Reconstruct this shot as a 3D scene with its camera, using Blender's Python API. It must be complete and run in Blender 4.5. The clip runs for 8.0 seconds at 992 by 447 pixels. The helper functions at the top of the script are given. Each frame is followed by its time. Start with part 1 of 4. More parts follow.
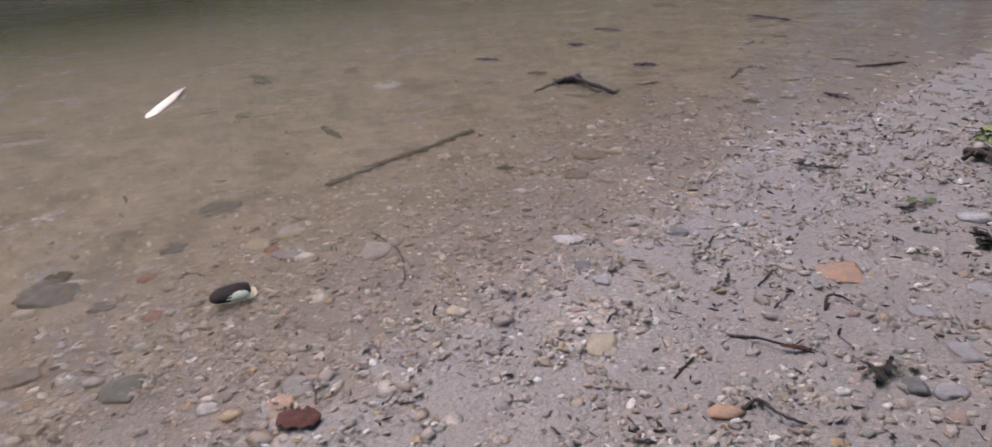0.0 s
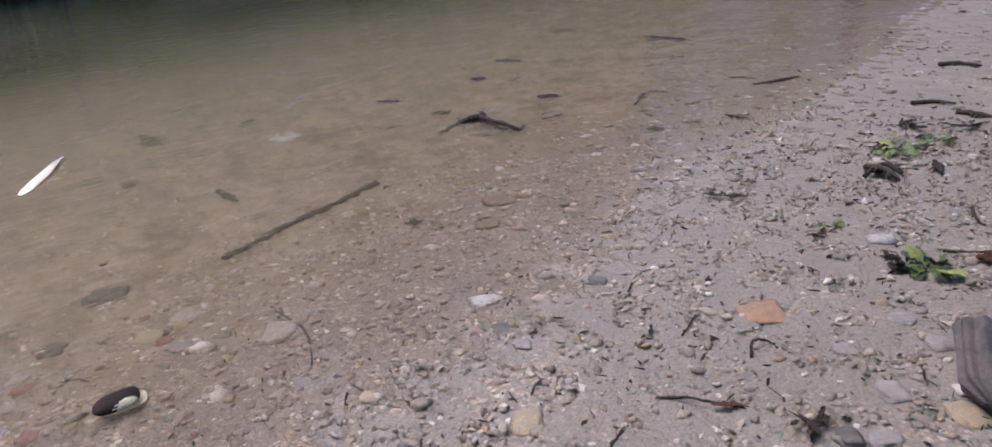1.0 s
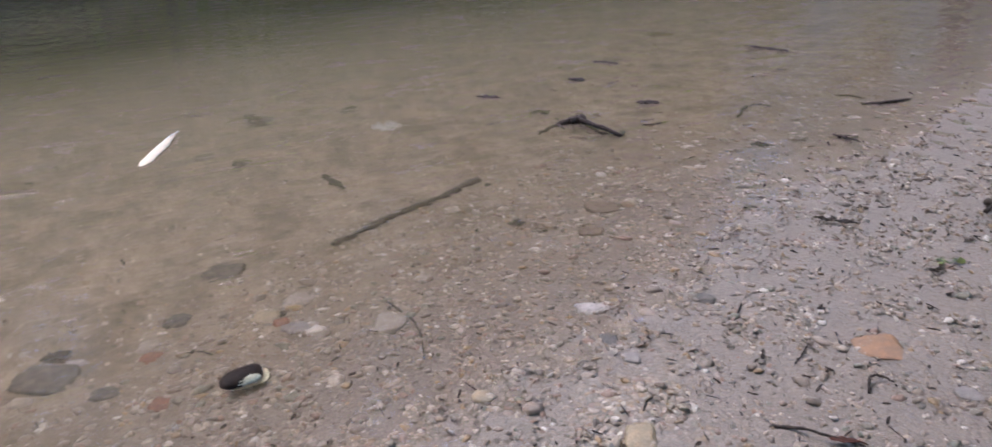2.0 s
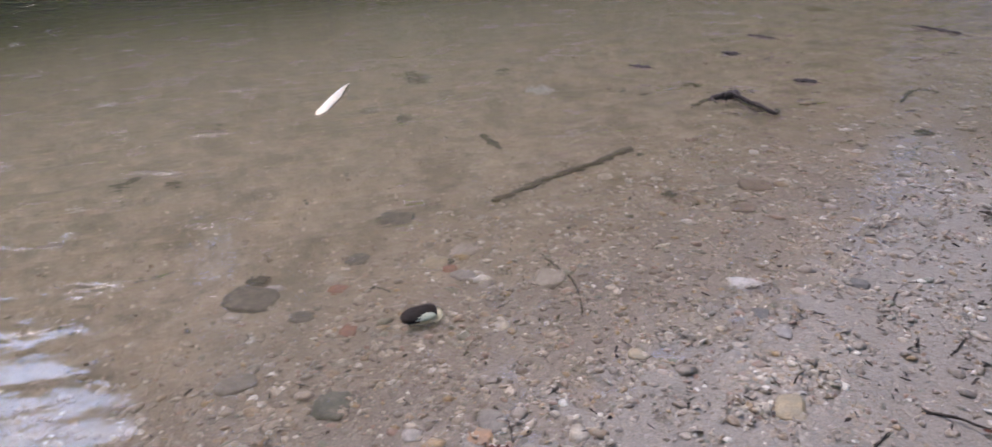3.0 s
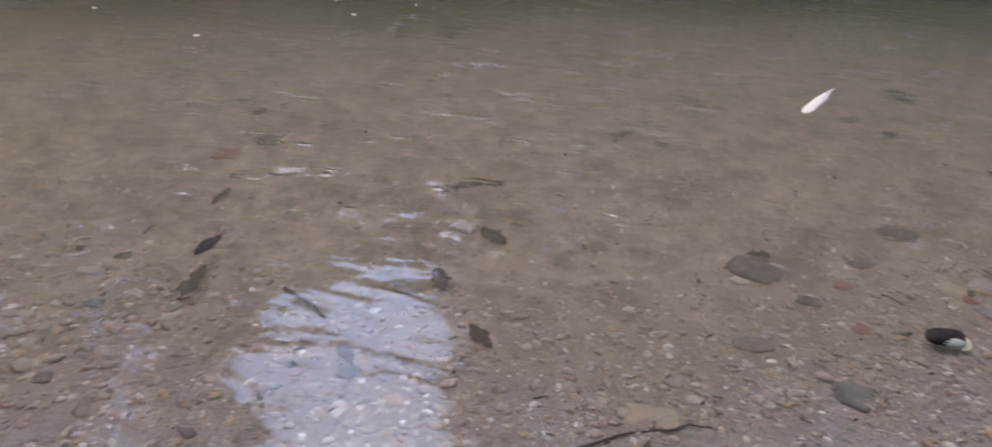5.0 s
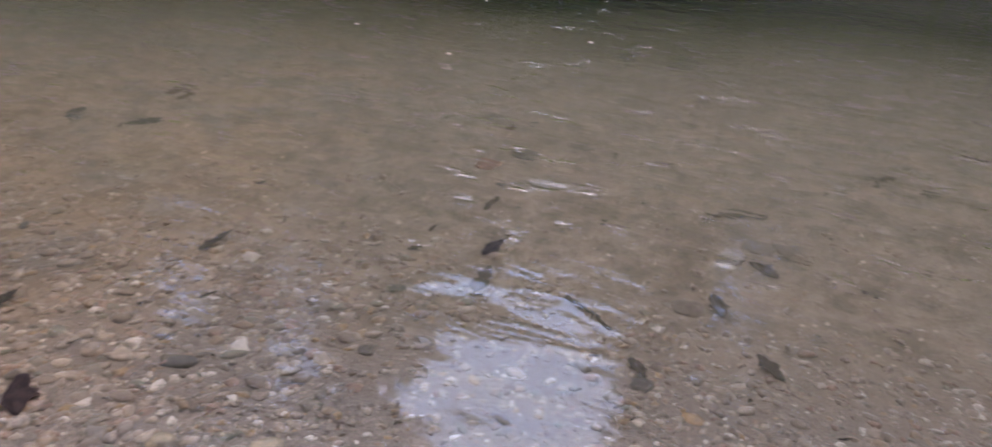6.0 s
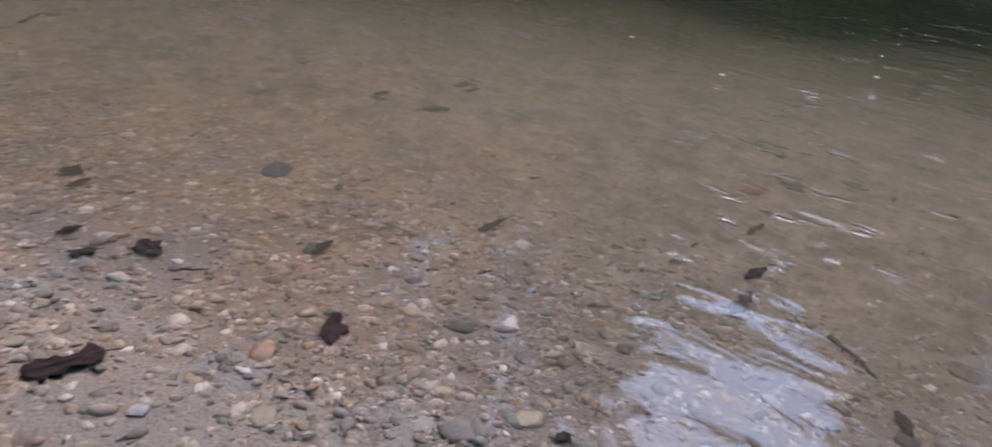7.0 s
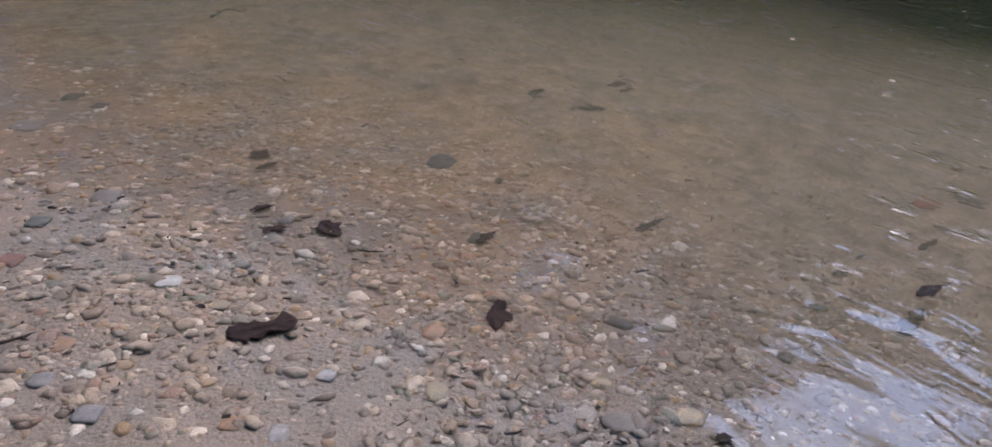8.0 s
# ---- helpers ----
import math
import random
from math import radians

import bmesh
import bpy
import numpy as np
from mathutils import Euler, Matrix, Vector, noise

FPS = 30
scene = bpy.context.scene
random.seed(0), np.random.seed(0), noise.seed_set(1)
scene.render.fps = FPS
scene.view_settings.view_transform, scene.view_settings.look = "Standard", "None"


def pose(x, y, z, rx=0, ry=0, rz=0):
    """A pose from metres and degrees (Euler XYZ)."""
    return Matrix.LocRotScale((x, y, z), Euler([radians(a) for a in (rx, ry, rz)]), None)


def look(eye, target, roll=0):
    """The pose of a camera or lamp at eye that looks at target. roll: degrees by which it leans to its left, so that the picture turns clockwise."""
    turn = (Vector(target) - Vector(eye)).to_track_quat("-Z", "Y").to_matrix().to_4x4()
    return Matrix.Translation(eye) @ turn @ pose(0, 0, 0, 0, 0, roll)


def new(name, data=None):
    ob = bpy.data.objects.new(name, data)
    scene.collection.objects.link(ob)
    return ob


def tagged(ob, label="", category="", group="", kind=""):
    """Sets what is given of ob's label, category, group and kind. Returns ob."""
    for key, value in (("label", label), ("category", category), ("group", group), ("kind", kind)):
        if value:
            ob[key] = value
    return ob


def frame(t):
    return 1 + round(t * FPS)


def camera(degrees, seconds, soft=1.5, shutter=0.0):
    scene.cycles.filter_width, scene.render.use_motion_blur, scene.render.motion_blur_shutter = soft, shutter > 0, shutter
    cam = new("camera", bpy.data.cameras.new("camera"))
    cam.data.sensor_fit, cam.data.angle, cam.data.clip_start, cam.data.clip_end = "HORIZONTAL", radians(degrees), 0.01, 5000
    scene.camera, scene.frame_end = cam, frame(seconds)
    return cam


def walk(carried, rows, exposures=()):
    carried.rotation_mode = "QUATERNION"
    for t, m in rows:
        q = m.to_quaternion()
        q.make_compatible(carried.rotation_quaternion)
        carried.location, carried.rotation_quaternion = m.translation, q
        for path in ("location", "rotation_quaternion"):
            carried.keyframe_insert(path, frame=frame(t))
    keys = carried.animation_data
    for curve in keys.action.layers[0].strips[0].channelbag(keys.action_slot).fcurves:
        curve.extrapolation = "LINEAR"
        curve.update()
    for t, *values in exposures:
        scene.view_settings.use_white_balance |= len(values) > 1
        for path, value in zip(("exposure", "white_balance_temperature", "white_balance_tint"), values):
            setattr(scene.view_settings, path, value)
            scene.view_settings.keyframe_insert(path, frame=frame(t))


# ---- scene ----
cam = camera(64.3, 8.0, soft=1.6, shutter=0.3)
PATH = [
    (0, (0.475, 0.1, 0.803), (0.823, 1.893, -0.014), -1.6),
    (0.5, (0.515, 0.14, 0.813), (0.952, 1.931, 0.037), -3.3),
    (1, (0.531, 0.211, 0.85), (1.081, 1.97, 0.072), -4.1),
    (1.2, (0.515, 0.226, 0.854), (1.062, 1.994, 0.097), -4.4),
    (2.3, (0.379, 0.234, 0.905), (0.684, 2.041, 0.103), -0.7),
    (2.5, (0.349, 0.196, 0.909), (0.597, 2.01, 0.104), -0.7),
    (3, (0.302, 0.142, 0.951), (0.391, 1.939, 0.078), -1.0),
    (3.5, (0.201, 0.116, 0.949), (0.13, 1.91, 0.067), -0.8),
    (4, (0.066, 0.115, 0.88), (-0.205, 1.902, 0.024), 2.2),
    (4.5, (0.003, 0.03, 0.893), (-0.499, 1.755, 0.015), 3.8),
    (4.7, (-0.028, 0.015, 0.905), (-0.636, 1.703, 0.021), 3.5),
    (5.8, (-0.302, -0.187, 0.9), (-1.296, 1.32, 0.04), 3.7),
    (6, (-0.312, -0.21, 0.879), (-1.41, 1.235, 0.039), 3.6),
    (6.5, (-0.339, -0.308, 0.887), (-1.672, 0.913, 0.031), 4.2),
    (7, (-0.321, -0.341, 0.898), (-1.806, 0.69, 0.045), 4.8),
    (7.5, (-0.319, -0.429, 0.924), (-1.932, 0.371, 0.054), 5.0),
    (8, (-0.312, -0.431, 0.914), (-1.948, 0.309, 0.033), 3.4),
]
walk(cam, [(t, look(eye, target, roll)) for t, eye, target, roll in PATH], exposures=[(0.0, 3.32, 6220, 11.5), (1.2, 3.35, 6220, 11.5), (2.5, 3.32, 6140, 8.5), (3.5, 3.36, 6070, 9.5), (4.0, 3.39, 5990, 9.5), (4.5, 3.19, 5950, 9.5), (4.7, 3.04, 5930, 9.5), (6.0, 2.96, 5960, 9.5), (7.0, 2.92, 5900, 9.5), (8.0, 2.90, 5900, 8.5)])

# ---- light: a bright overcast sky over a river lined with tall trees ----
world = bpy.data.worlds.new("sky")
scene.world = world
world.use_nodes = True
wn, wl = world.node_tree.nodes, world.node_tree.links
sky = wn.new("ShaderNodeTexSky")
sky.sky_type = "NISHITA"
sky.sun_disc = False
sky.sun_elevation, sky.sun_rotation = radians(63.5), radians(-36.5)
sky.air_density, sky.dust_density, sky.ozone_density = 1.0, 1.8, 1.0
veil = wn.new("ShaderNodeHueSaturation")
veil.inputs["Saturation"].default_value = 1.45
wl.new(sky.outputs["Color"], veil.inputs["Color"])
wl.new(veil.outputs["Color"], wn["Background"].inputs["Color"])
wn["Background"].inputs["Strength"].default_value = 0.15

sun = new("sun", bpy.data.lights.new("sun", "SUN"))
sun.data.energy, sun.data.angle, sun.data.color = 0.09, radians(90), (1.0, 0.95, 0.9)
sun.matrix_world = look((-2.63, 3.56, 8.95), (0, 0, 0))


# ---- materials ----
def shader(name):
    m = bpy.data.materials.new(name)
    m.use_nodes = True
    return m, m.node_tree.nodes, m.node_tree.links, m.node_tree.nodes["Principled BSDF"]


def noise_node(n, l, scale, detail=4.0, coords=None, rough=0.6):
    t = n.new("ShaderNodeTexNoise")
    t.inputs["Scale"].default_value, t.inputs["Detail"].default_value, t.inputs["Roughness"].default_value = scale, detail, rough
    if coords is not None:
        l.new(coords, t.inputs["Vector"])
    return t


def ramp_node(n, l, fac, stops, step=False):
    r = n.new("ShaderNodeValToRGB")
    r.color_ramp.interpolation = "CONSTANT" if step else "LINEAR"
    e = r.color_ramp.elements
    while len(e) < len(stops):
        e.new(0.5)
    for k, (at, c) in zip(e, stops):
        k.position, k.color = at, (*c, 1)
    l.new(fac, r.inputs["Fac"])
    return r


def mix_node(n, l, a, b, fac, blend="MIX"):
    m = n.new("ShaderNodeMix")
    m.data_type, m.blend_type = "RGBA", blend
    for value, slot in ((fac, m.inputs[0]), (a, m.inputs[6]), (b, m.inputs[7])):
        if isinstance(value, bpy.types.NodeSocket):
            l.new(value, slot)
        else:
            slot.default_value = value if not isinstance(value, tuple) else (*value, 1)
    return m.outputs[2]


def bump_node(n, l, height, depth, strength=1.0):
    b = n.new("ShaderNodeBump")
    b.inputs["Distance"].default_value, b.inputs["Strength"].default_value = depth, strength
    l.new(height, b.inputs["Height"])
    return b.outputs["Normal"]


def map_node(n, l, value, a, b):
    m = n.new("ShaderNodeMapRange")
    m.interpolation_type = "SMOOTHSTEP"
    m.inputs["From Min"].default_value, m.inputs["From Max"].default_value = a, b
    l.new(value, m.inputs["Value"])
    return m.outputs["Result"]


def wet_gloss(n, l, p, level):
    """Wet stone shines in the air and hardly at all under water, where the refraction is nearly the same on both sides."""
    sep = n.new("ShaderNodeSeparateXYZ")
    l.new(n.new("ShaderNodeNewGeometry").outputs["Position"], sep.inputs["Vector"])
    m = n.new("ShaderNodeMapRange")
    for slot, value in (("From Min", -0.035), ("From Max", 0.008), ("To Min", 0.05), ("To Max", level)):
        m.inputs[slot].default_value = value
    l.new(sep.outputs["Z"], m.inputs["Value"])
    l.new(m.outputs["Result"], p.inputs["Specular IOR Level"])


def mottled(name, colour, other, scale=40.0, rough=0.6, depth=0.0015):
    """A surface that mottles between two colours, with fine grain."""
    m, n, l, p = shader(name)
    c = n.new("ShaderNodeTexCoord").outputs["Object"]
    broad, fine = noise_node(n, l, scale, 5, c), noise_node(n, l, scale * 7, 3, c)
    base = mix_node(n, l, colour, other, map_node(n, l, broad.outputs["Fac"], 0.35, 0.65))
    grain = ramp_node(n, l, fine.outputs["Fac"], [(0.3, (0.6, 0.6, 0.6)), (0.7, (1.25, 1.25, 1.25))])
    l.new(mix_node(n, l, base, grain.outputs["Color"], 0.8, "MULTIPLY"), p.inputs["Base Color"])
    p.inputs["Roughness"].default_value = rough
    l.new(bump_node(n, l, fine.outputs["Fac"], depth), p.inputs["Normal"])
    return m


SILT = (0.176, 0.137, 0.099)
# the two palest tones are white chips that also paint in wet sparkle
PEBBLE_TONES = [(0.0, (0.180, 0.140, 0.108)), (0.14, (0.135, 0.106, 0.082)), (0.26, (0.240, 0.188, 0.146)), (0.38, (0.205, 0.145, 0.094)),
                (0.46, (0.106, 0.087, 0.069)), (0.53, (0.275, 0.222, 0.174)), (0.63, (0.200, 0.130, 0.096)), (0.70, (0.150, 0.130, 0.102)),
                (0.77, (0.305, 0.250, 0.192)), (0.83, (0.235, 0.156, 0.082)), (0.87, (0.130, 0.126, 0.094)), (0.91, (0.360, 0.304, 0.240)), (0.955, (0.450, 0.400, 0.340))]


def rust_and_lift(n, l, position, tone):
    """Ragged rust patches upstream, also painted lighter to make up for weak light."""
    along = n.new("ShaderNodeVectorMath")
    along.operation = "DOT_PRODUCT"
    along.inputs[1].default_value = (0.83, 0.55, 0.0)
    l.new(position, along.inputs[0])
    both = n.new("ShaderNodeMath")
    both.operation = "MULTIPLY"
    l.new(map_node(n, l, along.outputs["Value"], -0.7, -1.5), both.inputs[0])
    l.new(map_node(n, l, noise_node(n, l, 2.6, 5, position, 0.65).outputs["Fac"], 0.36, 0.58), both.inputs[1])
    # factors above 1 brighten the colour where too little light arrives
    return mix_node(n, l, tone, mix_node(n, l, tone, (1.28, 1.14, 0.98), 1.0, "MULTIPLY"), both.outputs[0])


def pebble_material(name, single):
    m, n, l, p = shader(name)
    geo = n.new("ShaderNodeNewGeometry")
    rnd = n.new("ShaderNodeObjectInfo").outputs["Random"] if single else geo.outputs["Random Per Island"]
    tone = ramp_node(n, l, rnd, PEBBLE_TONES, True).outputs["Color"]
    fine, broad = noise_node(n, l, 260, 4, geo.outputs["Position"]), noise_node(n, l, 3.0, 3, geo.outputs["Position"])
    grain = ramp_node(n, l, fine.outputs["Fac"], [(0.3, (0.65, 0.64, 0.62)), (0.7, (1.25, 1.25, 1.27))]).outputs["Color"]
    tone = mix_node(n, l, tone, grain, 0.8, "MULTIPLY")
    # silt settles on what lies deeper
    sep = n.new("ShaderNodeSeparateXYZ")
    l.new(geo.outputs["Position"], sep.inputs["Vector"])
    cover = map_node(n, l, sep.outputs["Z"], -0.003, -0.100)
    cut = n.new("ShaderNodeMath")
    cut.operation = "MULTIPLY"
    cut.inputs[1].default_value = 0.78
    l.new(cover, cut.inputs[0])
    tone = mix_node(n, l, tone, SILT, cut.outputs[0])
    film = noise_node(n, l, 34, 5, geo.outputs["Position"], 0.7)
    tone = mix_node(n, l, tone, (0.190, 0.153, 0.120), map_node(n, l, film.outputs["Fac"], 0.43, 0.72))
    l.new(rust_and_lift(n, l, geo.outputs["Position"], tone), p.inputs["Base Color"])
    p.inputs["Roughness"].default_value = 0.33
    wet_gloss(n, l, p, 0.28)
    l.new(bump_node(n, l, fine.outputs["Fac"], 0.0026), p.inputs["Normal"])
    return m


M_PEBBLES, M_PEBBLE = pebble_material("gravel", False), pebble_material("pebble", True)

M_GROUND, n, l, p = shader("gritty_ground")
geo = n.new("ShaderNodeNewGeometry")
cells = n.new("ShaderNodeTexVoronoi")
cells.inputs["Scale"].default_value = 95
warp = noise_node(n, l, 60, 2, geo.outputs["Position"])
bent = n.new("ShaderNodeVectorMath")
bent.operation = "MULTIPLY_ADD"
l.new(warp.outputs["Color"], bent.inputs[0])
bent.inputs[1].default_value = (0.006, 0.006, 0.0)
l.new(geo.outputs["Position"], bent.inputs[2])
l.new(bent.outputs[0], cells.inputs["Vector"])
split = n.new("ShaderNodeSeparateColor")
l.new(cells.outputs["Color"], split.inputs["Color"])
tone = ramp_node(n, l, split.outputs[0], PEBBLE_TONES, True).outputs["Color"]
gaps = ramp_node(n, l, cells.outputs["Distance"], [(0.2, (1.15, 1.15, 1.15)), (0.7, (0.72, 0.70, 0.68))]).outputs["Color"]
grit = mix_node(n, l, tone, gaps, 1.0, "MULTIPLY")
fine, broad = noise_node(n, l, 300, 5, geo.outputs["Position"]), noise_node(n, l, 2.6, 4, geo.outputs["Position"])
sand = ramp_node(n, l, fine.outputs["Fac"], [(0.32, (0.082, 0.064, 0.050)), (0.5, (0.142, 0.112, 0.088)), (0.68, (0.214, 0.172, 0.135))]).outputs["Color"]
grit = mix_node(n, l, grit, sand, map_node(n, l, broad.outputs["Fac"], 0.26, 0.46))
sep = n.new("ShaderNodeSeparateXYZ")
l.new(geo.outputs["Position"], sep.inputs["Vector"])
ragged = n.new("ShaderNodeMath")
ragged.operation = "MULTIPLY_ADD"
ragged.inputs[1].default_value = 0.05
l.new(noise_node(n, l, 4.0, 5, geo.outputs["Position"]).outputs["Fac"], ragged.inputs[0])
l.new(sep.outputs["Z"], ragged.inputs[2])
silt = ramp_node(n, l, noise_node(n, l, 14, 8, geo.outputs["Position"], 0.75).outputs["Fac"], [(0.34, (0.112, 0.089, 0.064)), (0.5, (0.164, 0.131, 0.095)), (0.68, (0.226, 0.180, 0.132))]).outputs["Color"]
flecks = n.new("ShaderNodeTexVoronoi")
flecks.inputs["Scale"].default_value = 55
l.new(bent.outputs[0], flecks.inputs["Vector"])
fleck_split = n.new("ShaderNodeSeparateColor")
l.new(flecks.outputs["Color"], fleck_split.inputs["Color"])
fleck_tone = ramp_node(n, l, fleck_split.outputs[0], [(0.0, (0.080, 0.064, 0.046)), (0.25, (0.230, 0.180, 0.130)), (0.55, (0.185, 0.128, 0.086)), (0.8, (0.345, 0.280, 0.210))], True).outputs["Color"]
fleck_shape = n.new("ShaderNodeMath")
fleck_shape.operation = "MULTIPLY"
l.new(map_node(n, l, flecks.outputs["Distance"], 0.42, 0.22), fleck_shape.inputs[0])
l.new(map_node(n, l, fleck_split.outputs[1], 0.66, 0.92), fleck_shape.inputs[1])
silt = mix_node(n, l, silt, fleck_tone, fleck_shape.outputs[0])
stain = ramp_node(n, l, noise_node(n, l, 5.5, 4, geo.outputs["Position"], 0.65).outputs["Fac"], [(0.36, (0.72, 0.70, 0.66)), (0.5, (1.0, 1.0, 1.0)), (0.66, (1.22, 1.16, 1.12))]).outputs["Color"]
silt = mix_node(n, l, silt, stain, 1.0, "MULTIPLY")
bed_tone = rust_and_lift(n, l, geo.outputs["Position"], mix_node(n, l, grit, silt, map_node(n, l, ragged.outputs[0], 0.015, -0.03)))
soil = ramp_node(n, l, noise_node(n, l, 5, 6, geo.outputs["Position"]).outputs["Fac"], [(0.35, (0.06, 0.06, 0.03)), (0.65, (0.07, 0.10, 0.035))]).outputs["Color"]
l.new(mix_node(n, l, bed_tone, soil, map_node(n, l, sep.outputs["Z"], 0.08, 0.2)), p.inputs["Base Color"])
p.inputs["Roughness"].default_value = 0.5
wet_gloss(n, l, p, 0.5)
height = mix_node(n, l, fine.outputs["Color"], gaps, 0.6)
l.new(bump_node(n, l, height, 0.006), p.inputs["Normal"])

# clear water over a silty bed: gloss over a tinted, slightly clouded body
M_WATER = bpy.data.materials.new("river_water")
M_WATER.use_nodes = True
n, l = M_WATER.node_tree.nodes, M_WATER.node_tree.links
n.remove(n["Principled BSDF"])
geo = n.new("ShaderNodeNewGeometry")


def ripples(scale, turn, stretch):
    m = n.new("ShaderNodeMapping")
    m.vector_type = "TEXTURE"
    m.inputs["Rotation"].default_value = (0, 0, radians(turn))
    m.inputs["Scale"].default_value = (stretch, 1, 1)
    l.new(geo.outputs["Position"], m.inputs["Vector"])
    t = noise_node(n, l, scale, 2.0, m.outputs["Vector"], 0.45)
    t.inputs["Distortion"].default_value = 0.7
    return t.outputs["Fac"]


def wave(scale, turn, stretch, amount, under=None, gusts=(), offshore=()):
    b = n.new("ShaderNodeBump")
    b.inputs["Distance"].default_value, b.inputs["Strength"].default_value = amount, 1.0
    l.new(ripples(scale, turn, stretch), b.inputs["Height"])
    if under is not None:
        l.new(under, b.inputs["Normal"])
    if gusts and not offshore:
        l.new(map_node(n, l, ripples(gusts[0], 10, 1.5), gusts[1], gusts[2]), b.inputs["Strength"])
    if offshore:
        patch = ripples(1.1, 15, 2.5) if not gusts else ripples(gusts[0], 10, 1.5)
        low, high = gusts[1:] if gusts else (0.38, 0.58)
        out = n.new("ShaderNodeVectorMath")
        out.operation = "DOT_PRODUCT"
        out.inputs[1].default_value = (-0.55, 0.83, 0.0)
        l.new(geo.outputs["Position"], out.inputs[0])
        gap = n.new("ShaderNodeMath")
        gap.operation = "MULTIPLY"
        l.new(map_node(n, l, out.outputs["Value"], *offshore), gap.inputs[0])
        l.new(map_node(n, l, patch, low, high), gap.inputs[1])
        l.new(gap.outputs[0], b.inputs["Strength"])
    return b.outputs["Normal"]


choppy = wave(8, 15, 2.2, 0.022, None, (), (3.2, 6.0))
surface = wave(25, 12, 2.4, 0.025, wave(34, 10, 1.8, 0.0026, wave(48, 24, 2.2, 0.0003, wave(15, 8, 2.8, 0.0017, wave(7.5, 14, 2.0, 0.0074, wave(3, 40, 1.4, 0.006, choppy)))), (1.6, 0.56, 0.70)), (7.0, 0.59, 0.655), (1.2, 1.9))
fresnel, glossy, clear = n.new("ShaderNodeFresnel"), n.new("ShaderNodeBsdfGlossy"), n.new("ShaderNodeBsdfRefraction")
fresnel.inputs["IOR"].default_value = 1.33
glossy.inputs["Roughness"].default_value = 0.008
l.new(surface, fresnel.inputs["Normal"])
l.new(surface, glossy.inputs["Normal"])
clear.inputs["IOR"].default_value, clear.inputs["Roughness"].default_value = 1.15, 0.0
# what lies under water wavers in the small ripples
l.new(wave(16, 12, 2.6, 0.012, surface), clear.inputs["Normal"])
cloudy = n.new("ShaderNodeBsdfDiffuse")
murk = n.new("ShaderNodeAttribute")
murk.attribute_name = "murk"
# the darkest stops also paint the dark reflection far out
body_tone = ramp_node(n, l, murk.outputs["Fac"], [(0.0, (0.225, 0.176, 0.124)), (0.20, (0.246, 0.194, 0.130)), (0.40, (0.214, 0.171, 0.110)), (0.58, (0.120, 0.101, 0.057)), (0.72, (0.064, 0.057, 0.030)), (0.86, (0.018, 0.019, 0.010))])
body_tone.color_ramp.interpolation = "B_SPLINE"
l.new(body_tone.outputs["Color"], cloudy.inputs["Color"])
l.new(ramp_node(n, l, murk.outputs["Fac"], [(0.0, (0.97, 0.97, 0.97)), (0.08, (0.87, 0.875, 0.885)), (0.25, (0.83, 0.83, 0.82))]).outputs["Color"], clear.inputs["Color"])
body_mix, top_mix = n.new("ShaderNodeMixShader"), n.new("ShaderNodeMixShader")
l.new(murk.outputs["Fac"], body_mix.inputs[0])
l.new(clear.outputs[0], body_mix.inputs[1])
l.new(cloudy.outputs[0], body_mix.inputs[2])
l.new(fresnel.outputs[0], top_mix.inputs[0])
l.new(body_mix.outputs[0], top_mix.inputs[1])
l.new(glossy.outputs[0], top_mix.inputs[2])
l.new(top_mix.outputs[0], n["Material Output"].inputs["Surface"])

M_STICK = mottled("waterlogged_wood", (0.030, 0.023, 0.018), (0.062, 0.048, 0.038), 60, 0.65)
M_TWIG = mottled("dark_twig_bark", (0.022, 0.017, 0.014), (0.048, 0.036, 0.030), 80, 0.6)
M_WOOD = mottled("weathered_wood", (0.078, 0.056, 0.053), (0.034, 0.025, 0.024), 30, 0.7, 0.003)
M_PALE = mottled("pale_stone", (0.260, 0.215, 0.175), (0.198, 0.160, 0.127), 50)
M_LIGHT = mottled("light_stone", (0.309, 0.271, 0.243), (0.206, 0.178, 0.158), 60)
M_WHITE = mottled("white_stone", (0.416, 0.370, 0.322), (0.312, 0.275, 0.235), 50)
M_GREY = mottled("grey_stone", (0.151, 0.129, 0.115), (0.206, 0.178, 0.161), 60)
M_GREYBR = mottled("grey_brown_stone", (0.100, 0.079, 0.061), (0.137, 0.112, 0.088), 50)
M_DARK = mottled("dark_stone", (0.058, 0.050, 0.042), (0.089, 0.076, 0.063), 60)
M_DARKBL = mottled("blue_grey_stone", (0.058, 0.056, 0.058), (0.096, 0.089, 0.085), 60)
M_BROWN = mottled("brown_stone", (0.103, 0.073, 0.052), (0.145, 0.109, 0.079), 60)
M_GREEN = mottled("green_grey_stone", (0.056, 0.055, 0.040), (0.084, 0.080, 0.060), 60)
M_ORANGE = mottled("orange_stone", (0.235, 0.122, 0.058), (0.175, 0.102, 0.058), 40)
M_YELLOW = mottled("ochre_stone", (0.239, 0.175, 0.101), (0.187, 0.145, 0.092), 40)
M_RED = mottled("rust_stone", (0.179, 0.079, 0.052), (0.130, 0.066, 0.049), 50)
M_PURPLE = mottled("purple_stone", (0.082, 0.063, 0.067), (0.116, 0.092, 0.091), 50)
